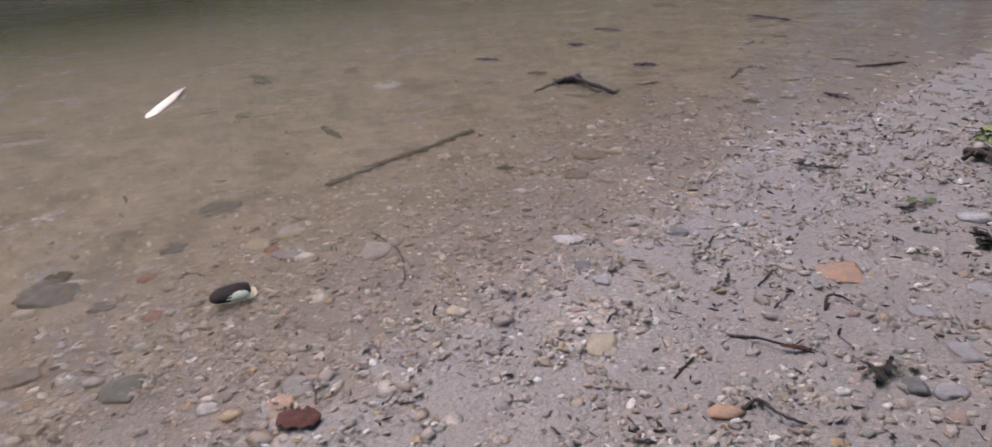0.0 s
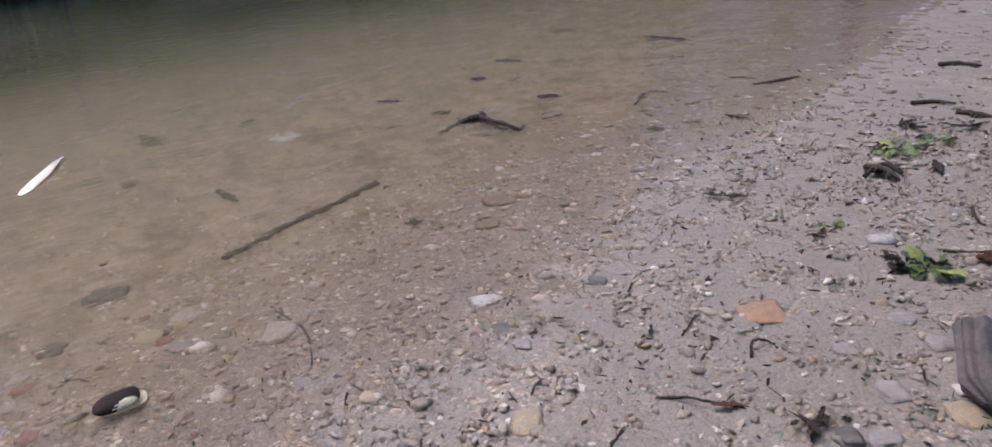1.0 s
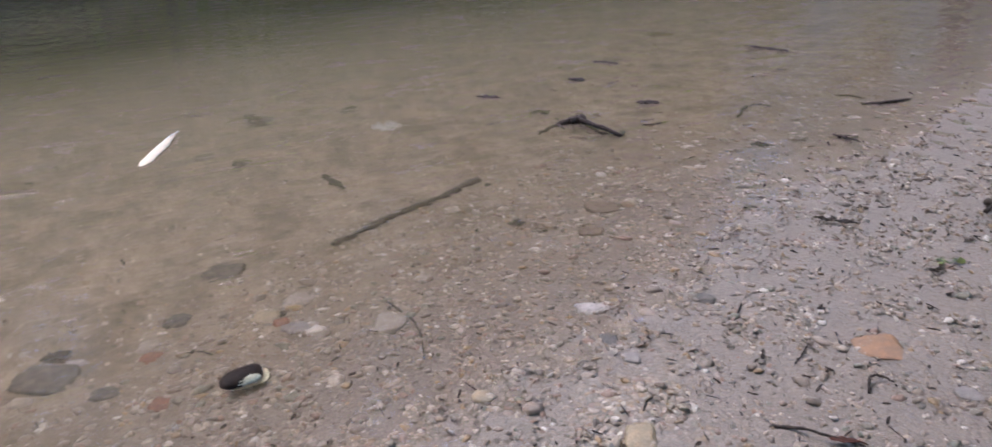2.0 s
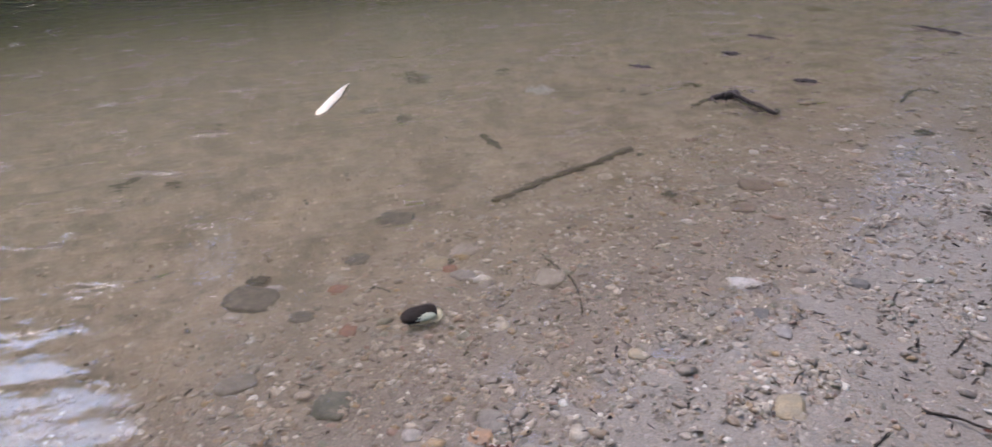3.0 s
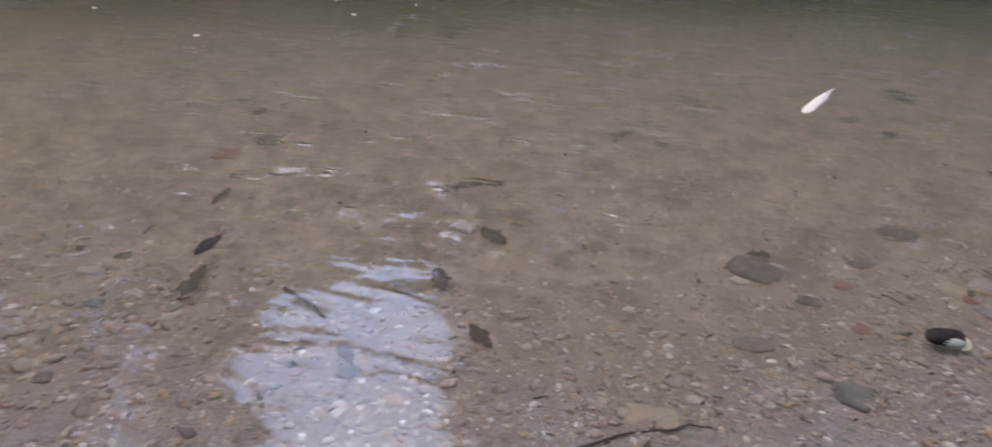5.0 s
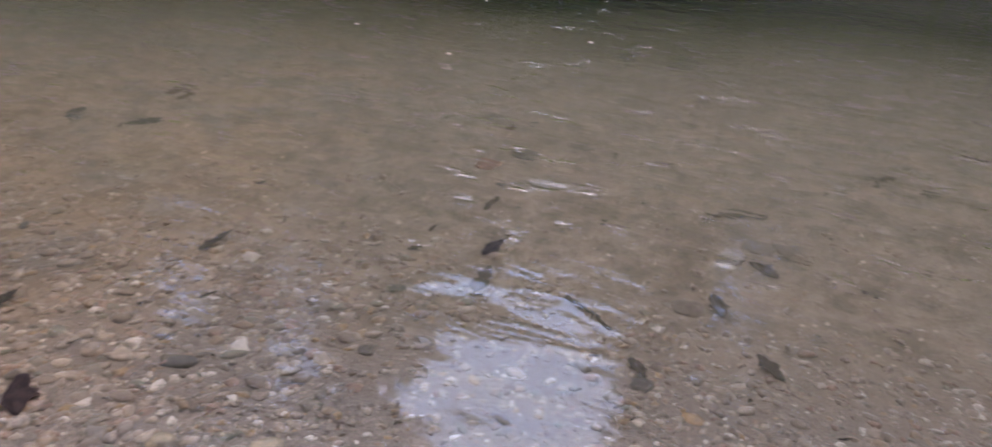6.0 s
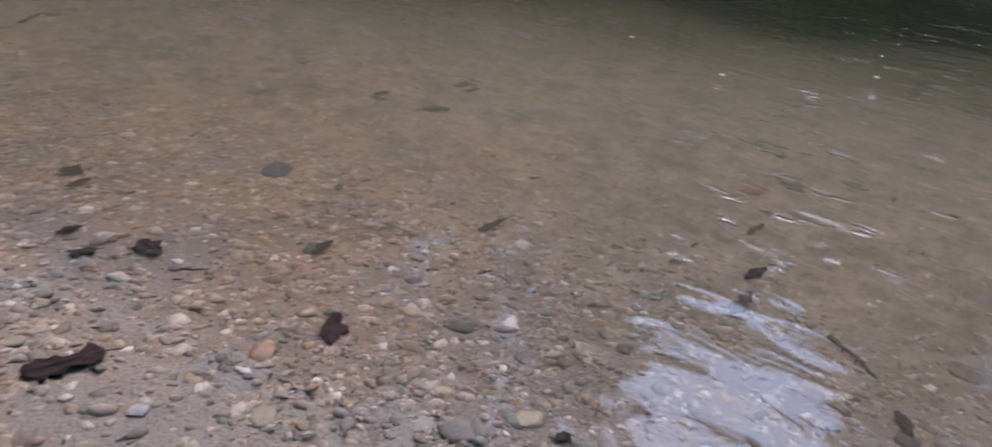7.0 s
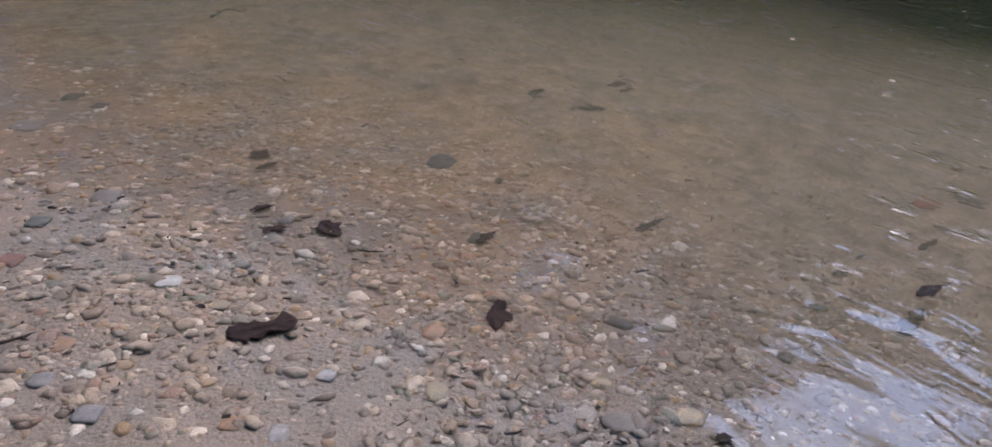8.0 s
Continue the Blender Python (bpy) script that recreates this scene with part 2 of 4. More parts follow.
# a thin film of mud dulls the stones
for m in (M_PALE, M_LIGHT, M_WHITE, M_GREY, M_GREYBR, M_DARK, M_DARKBL, M_BROWN, M_GREEN, M_RED, M_PURPLE):
    n, l, p = m.node_tree.nodes, m.node_tree.links, m.node_tree.nodes["Principled BSDF"]
    wet_gloss(n, l, p, 0.4)
    film = noise_node(n, l, 38, 6, n.new("ShaderNodeNewGeometry").outputs["Position"], 0.75)
    l.new(mix_node(n, l, p.inputs["Base Color"].links[0].from_socket, (0.162, 0.130, 0.102), map_node(n, l, film.outputs["Fac"], 0.50, 0.80)), p.inputs["Base Color"])
M_LEAFDK = mottled("sodden_leaf", (0.018, 0.014, 0.012), (0.034, 0.026, 0.021), 70, 0.75, 0.001)
M_LEAFBR = mottled("wet_brown_leaf", (0.020, 0.012, 0.011), (0.036, 0.021, 0.017), 60, 0.75, 0.001)
M_LEAFRED = mottled("rust_leaf", (0.085, 0.033, 0.023), (0.052, 0.024, 0.018), 60, 0.75, 0.001)
M_LEAFGLINT = mottled("bleached_leaf_and_glint", (0.33, 0.304, 0.264), (0.238, 0.211, 0.178), 60, 0.6, 0.001)
M_SPRIG = mottled("green_leaf", (0.048, 0.080, 0.018), (0.095, 0.130, 0.035), 60, 0.35, 0.001)
n, l, p = M_SPRIG.node_tree.nodes, M_SPRIG.node_tree.links, M_SPRIG.node_tree.nodes["Principled BSDF"]
fresh = ramp_node(n, l, n.new("ShaderNodeObjectInfo").outputs["Random"], [(0.0, (0.3, 0.32, 0.3)), (0.45, (0.75, 0.8, 0.7)), (0.75, (1.5, 1.35, 1.1)), (1.0, (3.4, 2.5, 2.2))]).outputs["Color"]
l.new(mix_node(n, l, p.inputs["Base Color"].links[0].from_socket, fresh, 1.0, "MULTIPLY"), p.inputs["Base Color"])
M_STEM = mottled("green_stem", (0.06, 0.09, 0.03), (0.09, 0.10, 0.04), 60, 0.5)
M_SHELL = mottled("black_shell_skin", (0.011, 0.007, 0.005), (0.020, 0.012, 0.008), 50, 0.6, 0.0008)
M_NACRE = mottled("white_nacre", (0.60, 0.53, 0.38), (0.47, 0.43, 0.29), 40, 0.4, 0.0003)
M_VANE = mottled("white_feather", (0.66, 0.52, 0.37), (0.56, 0.45, 0.31), 80, 0.7, 0.0004)
M_QUILL = mottled("feather_quill", (0.80, 0.75, 0.66), (0.72, 0.66, 0.56), 80, 0.4, 0.0002)
M_BARK = mottled("tree_bark", (0.07, 0.055, 0.042), (0.035, 0.03, 0.024), 4, 0.85, 0.02)
for m in (M_LEAFDK, M_LEAFBR, M_LEAFRED, M_SHELL, M_STICK, M_TWIG):
    m.node_tree.nodes["Principled BSDF"].inputs["Specular IOR Level"].default_value = 0.08
M_CROWN = mottled("tree_leaves", (0.088, 0.122, 0.019), (0.128, 0.172, 0.030), 0.8, 0.5, 0.002)
n, l = M_CROWN.node_tree.nodes, M_CROWN.node_tree.links
glow_through, leaf_mix = n.new("ShaderNodeBsdfTranslucent"), n.new("ShaderNodeMixShader")
glow_through.inputs["Color"].default_value = (0.23, 0.30, 0.034, 1)
n["Principled BSDF"].inputs["Specular IOR Level"].default_value = 0.15
leaf_mix.inputs[0].default_value = 0.4
l.new(n["Principled BSDF"].outputs[0], leaf_mix.inputs[1])
l.new(glow_through.outputs[0], leaf_mix.inputs[2])
l.new(leaf_mix.outputs[0], n["Material Output"].inputs["Surface"])


# ---- the ground: a gravel shore that slopes under the river ----
def shore(x, y):
    """The distance out from the waterline, over the water positive, and the place along the shore."""
    along = 0.83 * x + 0.55 * y
    return -0.55 * x + 0.83 * y - 0.806 + 0.05 * np.sin(1.7 * along + 0.5) + 0.03 * np.sin(4.1 * along), along


DEEPER = 1.6


def bed(x, y):
    s, along = shore(x, y)
    z = np.where(s < 0, -0.03 * s, -(0.03 * s + 0.012 * s * s))
    # a hollow added so that dark murk stands in for a dark reflection
    reflected_dark = np.exp(-((along + 0.3 + 0.25 * np.sin(1.9 * s)) / 1.15) ** 2) * np.clip((s - 3.5) / 1.5, 0, 1) ** 2 * np.clip((9.2 - s) / 2, 0, 1)
    z = np.maximum(z, -0.39) - 0.6 * reflected_dark
    z = np.where(s < -1.6, z + 0.3 * np.minimum(-1.6 - s, 6), z)
    z = np.where(s > 9.5, -0.39 + 0.6 * np.minimum(s - 9.5, 2.2) + 0.4 * np.clip(s - 11.7, 0, 24), z)
    z = z + 0.55 * np.clip(np.abs(along) - 22, 0, 26)
    return np.where(z < 0, DEEPER * z, z)


def spot(along, out):
    """The point at a place along the shore and out from its straight line."""
    o = out + 0.806
    return (0.83 * along - 0.55 * o) / 0.9914, (0.55 * along + 0.83 * o) / 0.9914


def spread(near_from, near_to, step, far_from, far_to):
    mid = np.arange(near_from, near_to + step / 2, step)
    up, down, d = [], [], step
    v = near_to
    while v < far_to:
        d *= 1.18
        v += d
        up.append(min(v, far_to))
    v, d = near_from, step
    while v > far_from:
        d *= 1.18
        v -= d
        down.append(max(v, far_from))
    return np.array(down[::-1] + list(mid) + up)


def sheet(name, along, out, height, material):
    a, o = np.meshgrid(along, out)
    x, y = spot(a, o)
    z = height(x, y)
    rows, cols = a.shape
    index = np.arange(rows * cols).reshape(rows, cols)
    faces = np.stack([index[:-1, :-1], index[:-1, 1:], index[1:, 1:], index[1:, :-1]], -1).reshape(-1, 4)
    me = bpy.data.meshes.new(name)
    me.from_pydata(np.stack([x, y, z], -1).reshape(-1, 3).tolist(), [], faces.tolist())
    me.polygons.foreach_set("use_smooth", np.ones(len(faces), bool))
    me.materials.append(material)
    return new(name, me), x.ravel(), y.ravel()


def rough_bed(x, y):
    grain = 0.0022 * (np.sin(61 * x + 17 * y) + np.sin(43 * y - 29 * x + 1.3) + np.sin(23 * x + 31 * y + 0.7))
    return bed(x, y) + grain * (np.hypot(x, y) < 9)


ground, _, _ = sheet("ground", spread(-5, 6, 0.04, -260, 260), spread(-1.4, 4, 0.04, -260, 260), rough_bed, M_GROUND)
tagged(ground, "wet pinkish grey gravel shore sloping under the river", "ground", kind="structure")

water, wx, wy = sheet("water", spread(-5, 6, 0.1, -30, 30), spread(-0.35, 6, 0.06, -0.4, 11.5), lambda x, y: 0 * x, M_WATER)
depth = np.maximum(0, -bed(wx, wy)) / DEEPER
drift = 1 + 0.16 * np.sin(1.3 * wx + 0.7 * np.sin(1.1 * wy)) * np.sin(1.7 * wy - 0.6 * wx + 0.8) + 0.10 * np.sin(3.1 * wx + 2.3 * wy) * np.sin(2.7 * wy - 1.9 * wx)
depth = depth * drift
cloud = 0.115 * (1 - np.exp(-depth / 0.012)) + 0.83 * (1 - np.exp(-depth / 0.33))
water.data.attributes.new("murk", "FLOAT", "POINT").data.foreach_set("value", cloud.astype(np.float32))
water.visible_shadow = False
tagged(water, "shallow clear rippled river water turning murky olive", "water", kind="structure")


# ---- builders ----
def mesh_object(name, bm, material, smooth=True):
    me = bpy.data.meshes.new(name)
    bm.to_mesh(me)
    bm.free()
    for m in material if isinstance(material, list) else [material]:
        me.materials.append(m)
    if smooth:
        me.polygons.foreach_set("use_smooth", np.ones(len(me.polygons), bool))
    return new(name, me)


def part(name, bm, material, parent, label="", smooth=True):
    ob = mesh_object(name, bm, material, smooth)
    ob.parent = parent
    return tagged(ob, label)


def base_at(name, x, y, z, turn=0.0):
    ob = new(name)
    ob.empty_display_size = 0.02
    ob.matrix_basis = pose(x, y, z, 0, 0, turn)
    return ob


count = [0]


def stone(name, x, y, rx, ry, rz, turn, material, label, category):
    count[0] += 1
    bm = bmesh.new()
    bmesh.ops.create_icosphere(bm, subdivisions=3, radius=1)
    off = Vector((count[0] * 3.7, count[0] * 1.9, 0))
    for v in bm.verts:
        q = v.co.copy()
        lump = 1 + 0.30 * noise.noise(q * 0.9 + off) + 0.16 * noise.noise(q * 2.1 + off) + 0.05 * noise.noise(q * 6 + off)
        flat = math.copysign(abs(q.z) ** 0.8, q.z)
        power = 0.6 if rz < 0.4 * ry else 0.85
        v.co = Vector((math.copysign(abs(q.x) ** power, q.x) * rx, math.copysign(abs(q.y) ** power, q.y) * ry, flat * rz)) * lump
    ob = mesh_object(name, bm, material)
    ob.matrix_basis = pose(x, y, float(bed(x, y)) - 0.1 * rz, 0, 0, turn)
    return tagged(ob, label, category)


def tube(bm, path, radii, sides=8, seed=0):
    """A closed tube along a path of points."""
    rings = []
    for k, (c, r) in enumerate(zip(path, radii)):
        ahead = (path[min(k + 1, len(path) - 1)] - path[max(k - 1, 0)]).normalized()
        side = ahead.cross(Vector((0, 0, 1)) if abs(ahead.z) < 0.9 else Vector((1, 0, 0))).normalized()
        up = side.cross(ahead)
        ring = []
        for j in range(sides):
            a = 2 * math.pi * j / sides
            w = r * (1 + 0.22 * noise.noise(Vector((k * 0.7 + seed, math.cos(a) * 1.3, math.sin(a) * 1.3))))
            ring.append(bm.verts.new(c + side * w * math.cos(a) + up * w * math.sin(a)))
        rings.append(ring)
    for r0, r1 in zip(rings, rings[1:]):
        for j in range(sides):
            bm.faces.new((r0[j], r0[(j + 1) % sides], r1[(j + 1) % sides], r1[j]))
    bm.faces.new(rings[0][::-1])
    bm.faces.new(rings[-1])


def smooth_path(points, steps=6):
    pts = [points[0] * 2 - points[1], *points, points[-1] * 2 - points[-2]]
    out = []
    for a, b, c, d in zip(pts, pts[1:], pts[2:], pts[3:]):
        for k in range(steps):
            t = k / steps
            out.append(0.5 * (2 * b + (c - a) * t + (2 * a - 5 * b + 4 * c - d) * t * t + (3 * b - a - 3 * c + d) * t ** 3))
    return out + [points[-1]]


def twig(name, points, radius, material, label, category, taper=0.5, arch=0.0):
    count[0] += 1
    seed = count[0]
    rnd = random.Random(seed)
    x0, y0 = points[len(points) // 2][:2]
    z0 = float(bed(x0, y0))
    # a point may name its own height, where the twig stands clear of the bed
    pts = [Vector((q[0] - x0, q[1] - y0, (q[2] if len(q) > 2 else float(bed(q[0], q[1])) + radius * 0.8) - z0)) for q in points]
    path = smooth_path(pts, 5)
    last = len(path) - 1
    jit = radius * 0.5
    for k, q in enumerate(path):
        q.z += arch * math.sin(math.pi * k / last)
        if 0 < k < last:
            q += Vector((rnd.uniform(-jit, jit), rnd.uniform(-jit, jit), 0))
    bm = bmesh.new()
    radii = [radius * (1 - (1 - taper) * k / last) * rnd.uniform(0.82, 1.15) for k in range(last + 1)]
    tube(bm, path, radii, 8, seed)
    # a stub where a side shoot broke off
    for k in (last // 3, 2 * last // 3):
        ahead = (path[k + 1] - path[k]).normalized()
        out = Vector((-ahead.y, ahead.x, 0.25)) * rnd.choice((-1, 1))
        tube(bm, [path[k], path[k] + (out + ahead).normalized() * radius * rnd.uniform(2, 3.5)], [radii[k] * 0.6, radii[k] * 0.3], 6, seed)
    ob = mesh_object(name, bm, material)
    ob.matrix_basis = pose(x0, y0, z0)
    return tagged(ob, label, category)


def leaf_blade(bm, length, width, curl, form, seed, lift=0.0):
    """A leaf from its base at the origin along x, curled across, with a wavy, torn edge and a real thickness."""
    across, along = 9, 14
    top, low = [], []
    for i in range(along + 1):
        t = i / along
        if form == 2:
            half = width / 2 * min(1, 5 * t + 0.3, 6 * (1 - t) + 0.55)
        elif form == 1:
            half = width / 2 * (math.sin(math.pi * min(1, t * 0.95 + 0.04)) ** 0.6) * (1 + 0.30 * math.sin(15 * t + seed))
        else:
            half = width / 2 * math.sin(math.pi * (t * 0.94 + 0.03)) ** 0.75
        half *= 1 + 0.6 * noise.noise(Vector((t * 6, seed * 1.3, 0)))
        r0, r1 = [], []
        for j in range(across):
            c = 2 * j / (across - 1) - 1
            y = c * half * (1 + 0.5 * noise.noise(Vector((t * 11, c * 1.5, seed))))
            z = curl * half * c * c + (0.12 + 0.25 * max(0, curl - 0.4)) * width * noise.noise(Vector((t * 4, c * 2, seed + 5))) + 0.25 * curl * width * t * t + 0.0012 * (1 - abs(c))
            r0.append(bm.verts.new((t * length, y, z + lift + 0.0009)))
            r1.append(bm.verts.new((t * length, y, z + lift)))
        top.append(r0)
        low.append(r1)
    for i in range(along):
        for j in range(across - 1):
            bm.faces.new((top[i][j], top[i + 1][j], top[i + 1][j + 1], top[i][j + 1]))
            bm.faces.new((low[i][j], low[i][j + 1], low[i + 1][j + 1], low[i + 1][j]))
        bm.faces.new((top[i][0], low[i][0], low[i + 1][0], top[i + 1][0]))
        bm.faces.new((top[i][-1], top[i + 1][-1], low[i + 1][-1], low[i][-1]))
    bm.faces.new([*top[0], *low[0][::-1]])
    bm.faces.new([*top[-1][::-1], *low[-1]])


def dead_leaf(name, tip, foot, width, material, label, curl, form, stalk=True, afloat=False):
    count[0] += 1
    (x0, y0), (x1, y1) = foot, tip
    length, turn = math.hypot(x1 - x0, y1 - y0), math.degrees(math.atan2(y1 - y0, x1 - x0))
    width = max(width, 0.2 * length)
    z = -0.006 if afloat else max(float(bed(x0, y0)), float(bed(x1, y1)))
    ob = base_at(name, x0, y0, z + 0.008, turn)
    bm = bmesh.new()
    leaf_blade(bm, length, width, 0.6 * curl, form, count[0])
    part("blade", bm, material, ob)
    if not stalk:  # it has rotted away
        return tagged(ob, label, "leaf")
    bm = bmesh.new()
    r = max(0.0008, 0.02 * width)
    tube(bm, smooth_path([Vector((-0.22 * length, 0.03 * length, -0.003)), Vector((0.0, 0.0, 0.0005)), Vector((0.45 * length, 0.0, 0.002 + 0.05 * curl * width)),
                          Vector((0.9 * length, 0.0, 0.002 + 0.2 * curl * width))], 4), [r * (1.2 - 0.06 * k) for k in range(13)], 6)
    part("stalk", bm, material, ob)
    return tagged(ob, label, "leaf")


def shreds(name, x, y, reach, strips, material, label, curl=0.7):
    """A rotten leaf fallen apart into narrow curled strips round a crooked stalk."""
    count[0] += 1
    seed = count[0]
    rnd = random.Random(seed)
    ob = base_at(name, x, y, float(bed(x, y)) + 0.005, rnd.uniform(0, 360))
    for k in range(strips):
        bm = bmesh.new()
        ln, wd = reach * rnd.uniform(0.5, 1.0), reach * rnd.uniform(0.12, 0.30)
        leaf_blade(bm, ln, wd, rnd.uniform(0.1, curl), rnd.choice((0, 1)), seed * 7 + k)
        st = part("strip", bm, material, ob)
        st.matrix_basis = pose(rnd.uniform(-0.3, 0.3) * reach, rnd.uniform(-0.3, 0.3) * reach, 0.002 + 0.0015 * k, rnd.uniform(-14, 14), rnd.uniform(-16, 4), rnd.uniform(0, 360))
    bm = bmesh.new()
    tube(bm, smooth_path([Vector((-0.8 * reach, rnd.uniform(-0.3, 0.3) * reach, 0.001)), Vector((0, 0, 0.006)), Vector((0.5 * reach, rnd.uniform(-0.4, 0.4) * reach, 0.010)), Vector((0.95 * reach, rnd.uniform(-0.5, 0.5) * reach, 0.003))], 4), [0.0017 - 0.00007 * k for k in range(13)], 6, seed)
    part("stalk", bm, material, ob)
    return tagged(ob, label, "leaf")


# ---- the things on the shore and the bed ----
twig("stick", [(0.408, 2.316), (0.512, 2.412), (0.575, 2.471), (0.621, 2.502), (0.757, 2.590), (0.830, 2.655), (0.907, 2.708)], 0.0115, M_STICK, "crooked dark waterlogged stick lying on the shallow bed", "stick", taper=1.25, arch=0.0)
twig("twig", [(0.505, 1.943), (0.538, 1.868), (0.568, 1.789), (0.572, 1.702), (0.565, 1.629)], 0.0035, M_TWIG, "thin crooked dark twig beside a pale stone", "twig", taper=0.5, arch=0.0)
twig("twig", [(0.06, 1.805), (0.094, 1.818), (0.127, 1.792)], 0.0033, M_TWIG, "short dark twig on the wet gravel near a mussel shell", "twig", taper=0.5, arch=0.0)
stone("stone", 0.512, 1.81, 0.038, 0.046, 0.013, -17.362, M_PALE, "pale rounded stone under shallow water", "stone")
stone("stone", 1.466, 1.397, 0.047, 0.049, 0.005, -17.362, M_ORANGE, "flat orange sandstone chip on the wet gravel", "stone")
stone("stone", 0.892, 1.261, 0.03, 0.036, 0.01, -17.362, M_YELLOW, "ochre yellow stone in the wet gravel", "stone")
stone("stone", 1.59, 1.025, 0.018, 0.019, 0.006, -17.362, M_WHITE, "small white stone beside a ridged wood piece", "stone")
stone("stone", 1.534, 0.968, 0.03, 0.036, 0.01, -17.362, M_YELLOW, "ochre yellow stone beside a ridged wood piece", "stone")
stone("stone", 1.505, 1.21, 0.02, 0.02, 0.007, -17.362, M_GREY, "grey stone on damp gravel", "stone")
stone("stone", 1.674, 1.249, 0.025, 0.024, 0.008, -17.362, M_GREY, "rounded grey stone on damp gravel", "stone")
stone("stone", 1.482, 1.069, 0.026, 0.031, 0.009, -17.362, M_GREY, "rough grey stone half sunk in the gravel", "stone")
stone("stone", 1.668, 1.146, 0.024, 0.028, 0.012, -17.362, M_GREY, "rough grey stone on damp gravel", "stone")
stone("stone", 1.228, 1.693, 0.023, 0.021, 0.008, -17.362, M_DARK, "dark flat stone on the wet gravel", "stone")
stone("stone", 1.917, 1.559, 0.038, 0.024, 0.009, -17.362, M_LIGHT, "flat pale stone on damp gravel", "stone")
stone("stone", 1.309, 2.613, 0.017, 0.021, 0.006, -17.362, M_WHITE, "small white pebble under shallow water", "stone")
stone("stone", 0.971, 1.725, 0.05, 0.027, 0.013, -17.362, M_LIGHT, "flat pale stone under shallow water", "stone")
stone("stone", 0.954, 1.589, 0.02, 0.023, 0.007, -17.362, M_DARK, "dark grey stone in the shallows", "stone")
stone("stone", 0.973, 1.507, 0.017, 0.02, 0.006, -17.362, M_GREY, "grey stone in the shallows", "stone")
stone("stone", 1.115, 2.162, 0.035, 0.031, 0.012, -17.362, M_BROWN, "brown stone under shallow water", "stone")
stone("stone", 1.207, 2.321, 0.057, 0.043, 0.015, -17.362, M_BROWN, "flat brown stone under shallow water", "stone")
stone("stone", 0.955, 2.255, 0.031, 0.03, 0.01, -17.362, M_BROWN, "brown stone under shallow water", "stone")
stone("stone", 0.111, 2.237, 0.05, 0.05, 0.017, -17.362, M_DARK, "dark flat stone under shallow water", "stone")
stone("stone", 0.131, 3.939, 0.063, 0.06, 0.015, -17.362, M_DARK, "dark stone on the silty bed", "stone")
stone("stone", 0.654, 1.462, 0.022, 0.02, 0.008, -17.362, M_YELLOW, "tan stone on the wet gravel", "stone")
stone("stone", 0.683, 1.781, 0.016, 0.019, 0.005, -17.362, M_LIGHT, "pale pebble in the shallows", "stone")
stone("stone", 0.307, 1.99, 0.033, 0.04, 0.011, -17.362, M_PALE, "pale stone among ochre pebbles", "stone")
stone("stone", 0.235, 1.93, 0.034, 0.030, 0.011, -17.362, M_YELLOW, "ochre stone among pale pebbles", "stone")
stone("stone", 0.305, 1.852, 0.034, 0.027, 0.012, -17.362, M_GREY, "grey stone among ochre pebbles", "stone")
stone("stone", 0.045, 1.632, 0.02, 0.024, 0.007, -17.362, M_RED, "rust red pebble in the shallows", "stone")
stone("stone", -0.019, 1.878, 0.023, 0.027, 0.008, -17.362, M_PALE, "pale pebble in the shallows", "stone")
stone("stone", 0.03, 1.981, 0.028, 0.032, 0.01, -17.362, M_DARK, "dark pebble in the shallows", "stone")
dead_leaf("dead_leaf", (0.391, 2.957), (0.456, 2.799), 0.039, M_LEAFDK, "small dark sunken leaf on the silt", 0.2, 0, stalk=False)
dead_leaf("dead_leaf", (2.808, 4.366), (2.952, 4.145), 0.058, M_LEAFDK, "dark rotten leaf floating in the shallows", 0.25, 1, afloat=True)
dead_leaf("dead_leaf", (0.905, 2.282), (0.958, 2.282), 0.038, M_LEAFDK, "small dark sunken leaf on the bed", 0.2, 0, stalk=False)
shreds("dead_leaf", 1.757, 1.98, 0.058, 5, M_LEAFDK, "crumpled dark leaf in shreds on the wet gravel")
dead_leaf("dead_leaf", (1.925, 2.721), (1.985, 2.696), 0.055, M_LEAFDK, "small dark leaf at the water's edge", 0.4, 0)
shreds("dead_leaf", 2.277, 2.68, 0.07, 5, M_LEAFDK, "dark curled leaf in shreds at the water's edge")
twig("twig", [(1.338, 1.262), (1.357, 1.290), (1.382, 1.300), (1.405, 1.282)], 0.0034, M_TWIG, "short arched dark twig on damp gravel", "twig", taper=0.6, arch=0.010)
shreds("dead_leaf", 1.292, 1.048, 0.044, 8, M_LEAFDK, "crumpled dark brown leaf in shreds on damp gravel", 0.9)
dead_leaf("dead_leaf", (1.185, 1.160), (1.232, 1.140), 0.014, M_LEAFRED, "reddish brown dry leaf strip beside a twig", 0.5, 0)
twig("twig", [(1.115, 1.225), (1.155, 1.197), (1.194, 1.161), (1.236, 1.134)], 0.0032, M_TWIG, "thin dark twig on damp gravel", "twig", taper=0.5, arch=0.01)
twig("twig", [(1.259, 1.351), (1.285, 1.332), (1.314, 1.312)], 0.0024, M_TWIG, "short dark twig on damp gravel", "twig", taper=0.5, arch=0.0)
twig("twig", [(0.991, 1.15), (1.012, 1.161), (1.038, 1.179)], 0.0021, M_TWIG, "short dark twig on the wet gravel", "twig", taper=0.5, arch=0.0)
twig("twig", [(1.271, 1.393), (1.323, 1.438), (1.384, 1.498)], 0.0021, M_TWIG, "thin grass stalk on the wet gravel", "stalk", taper=0.5, arch=0.0)
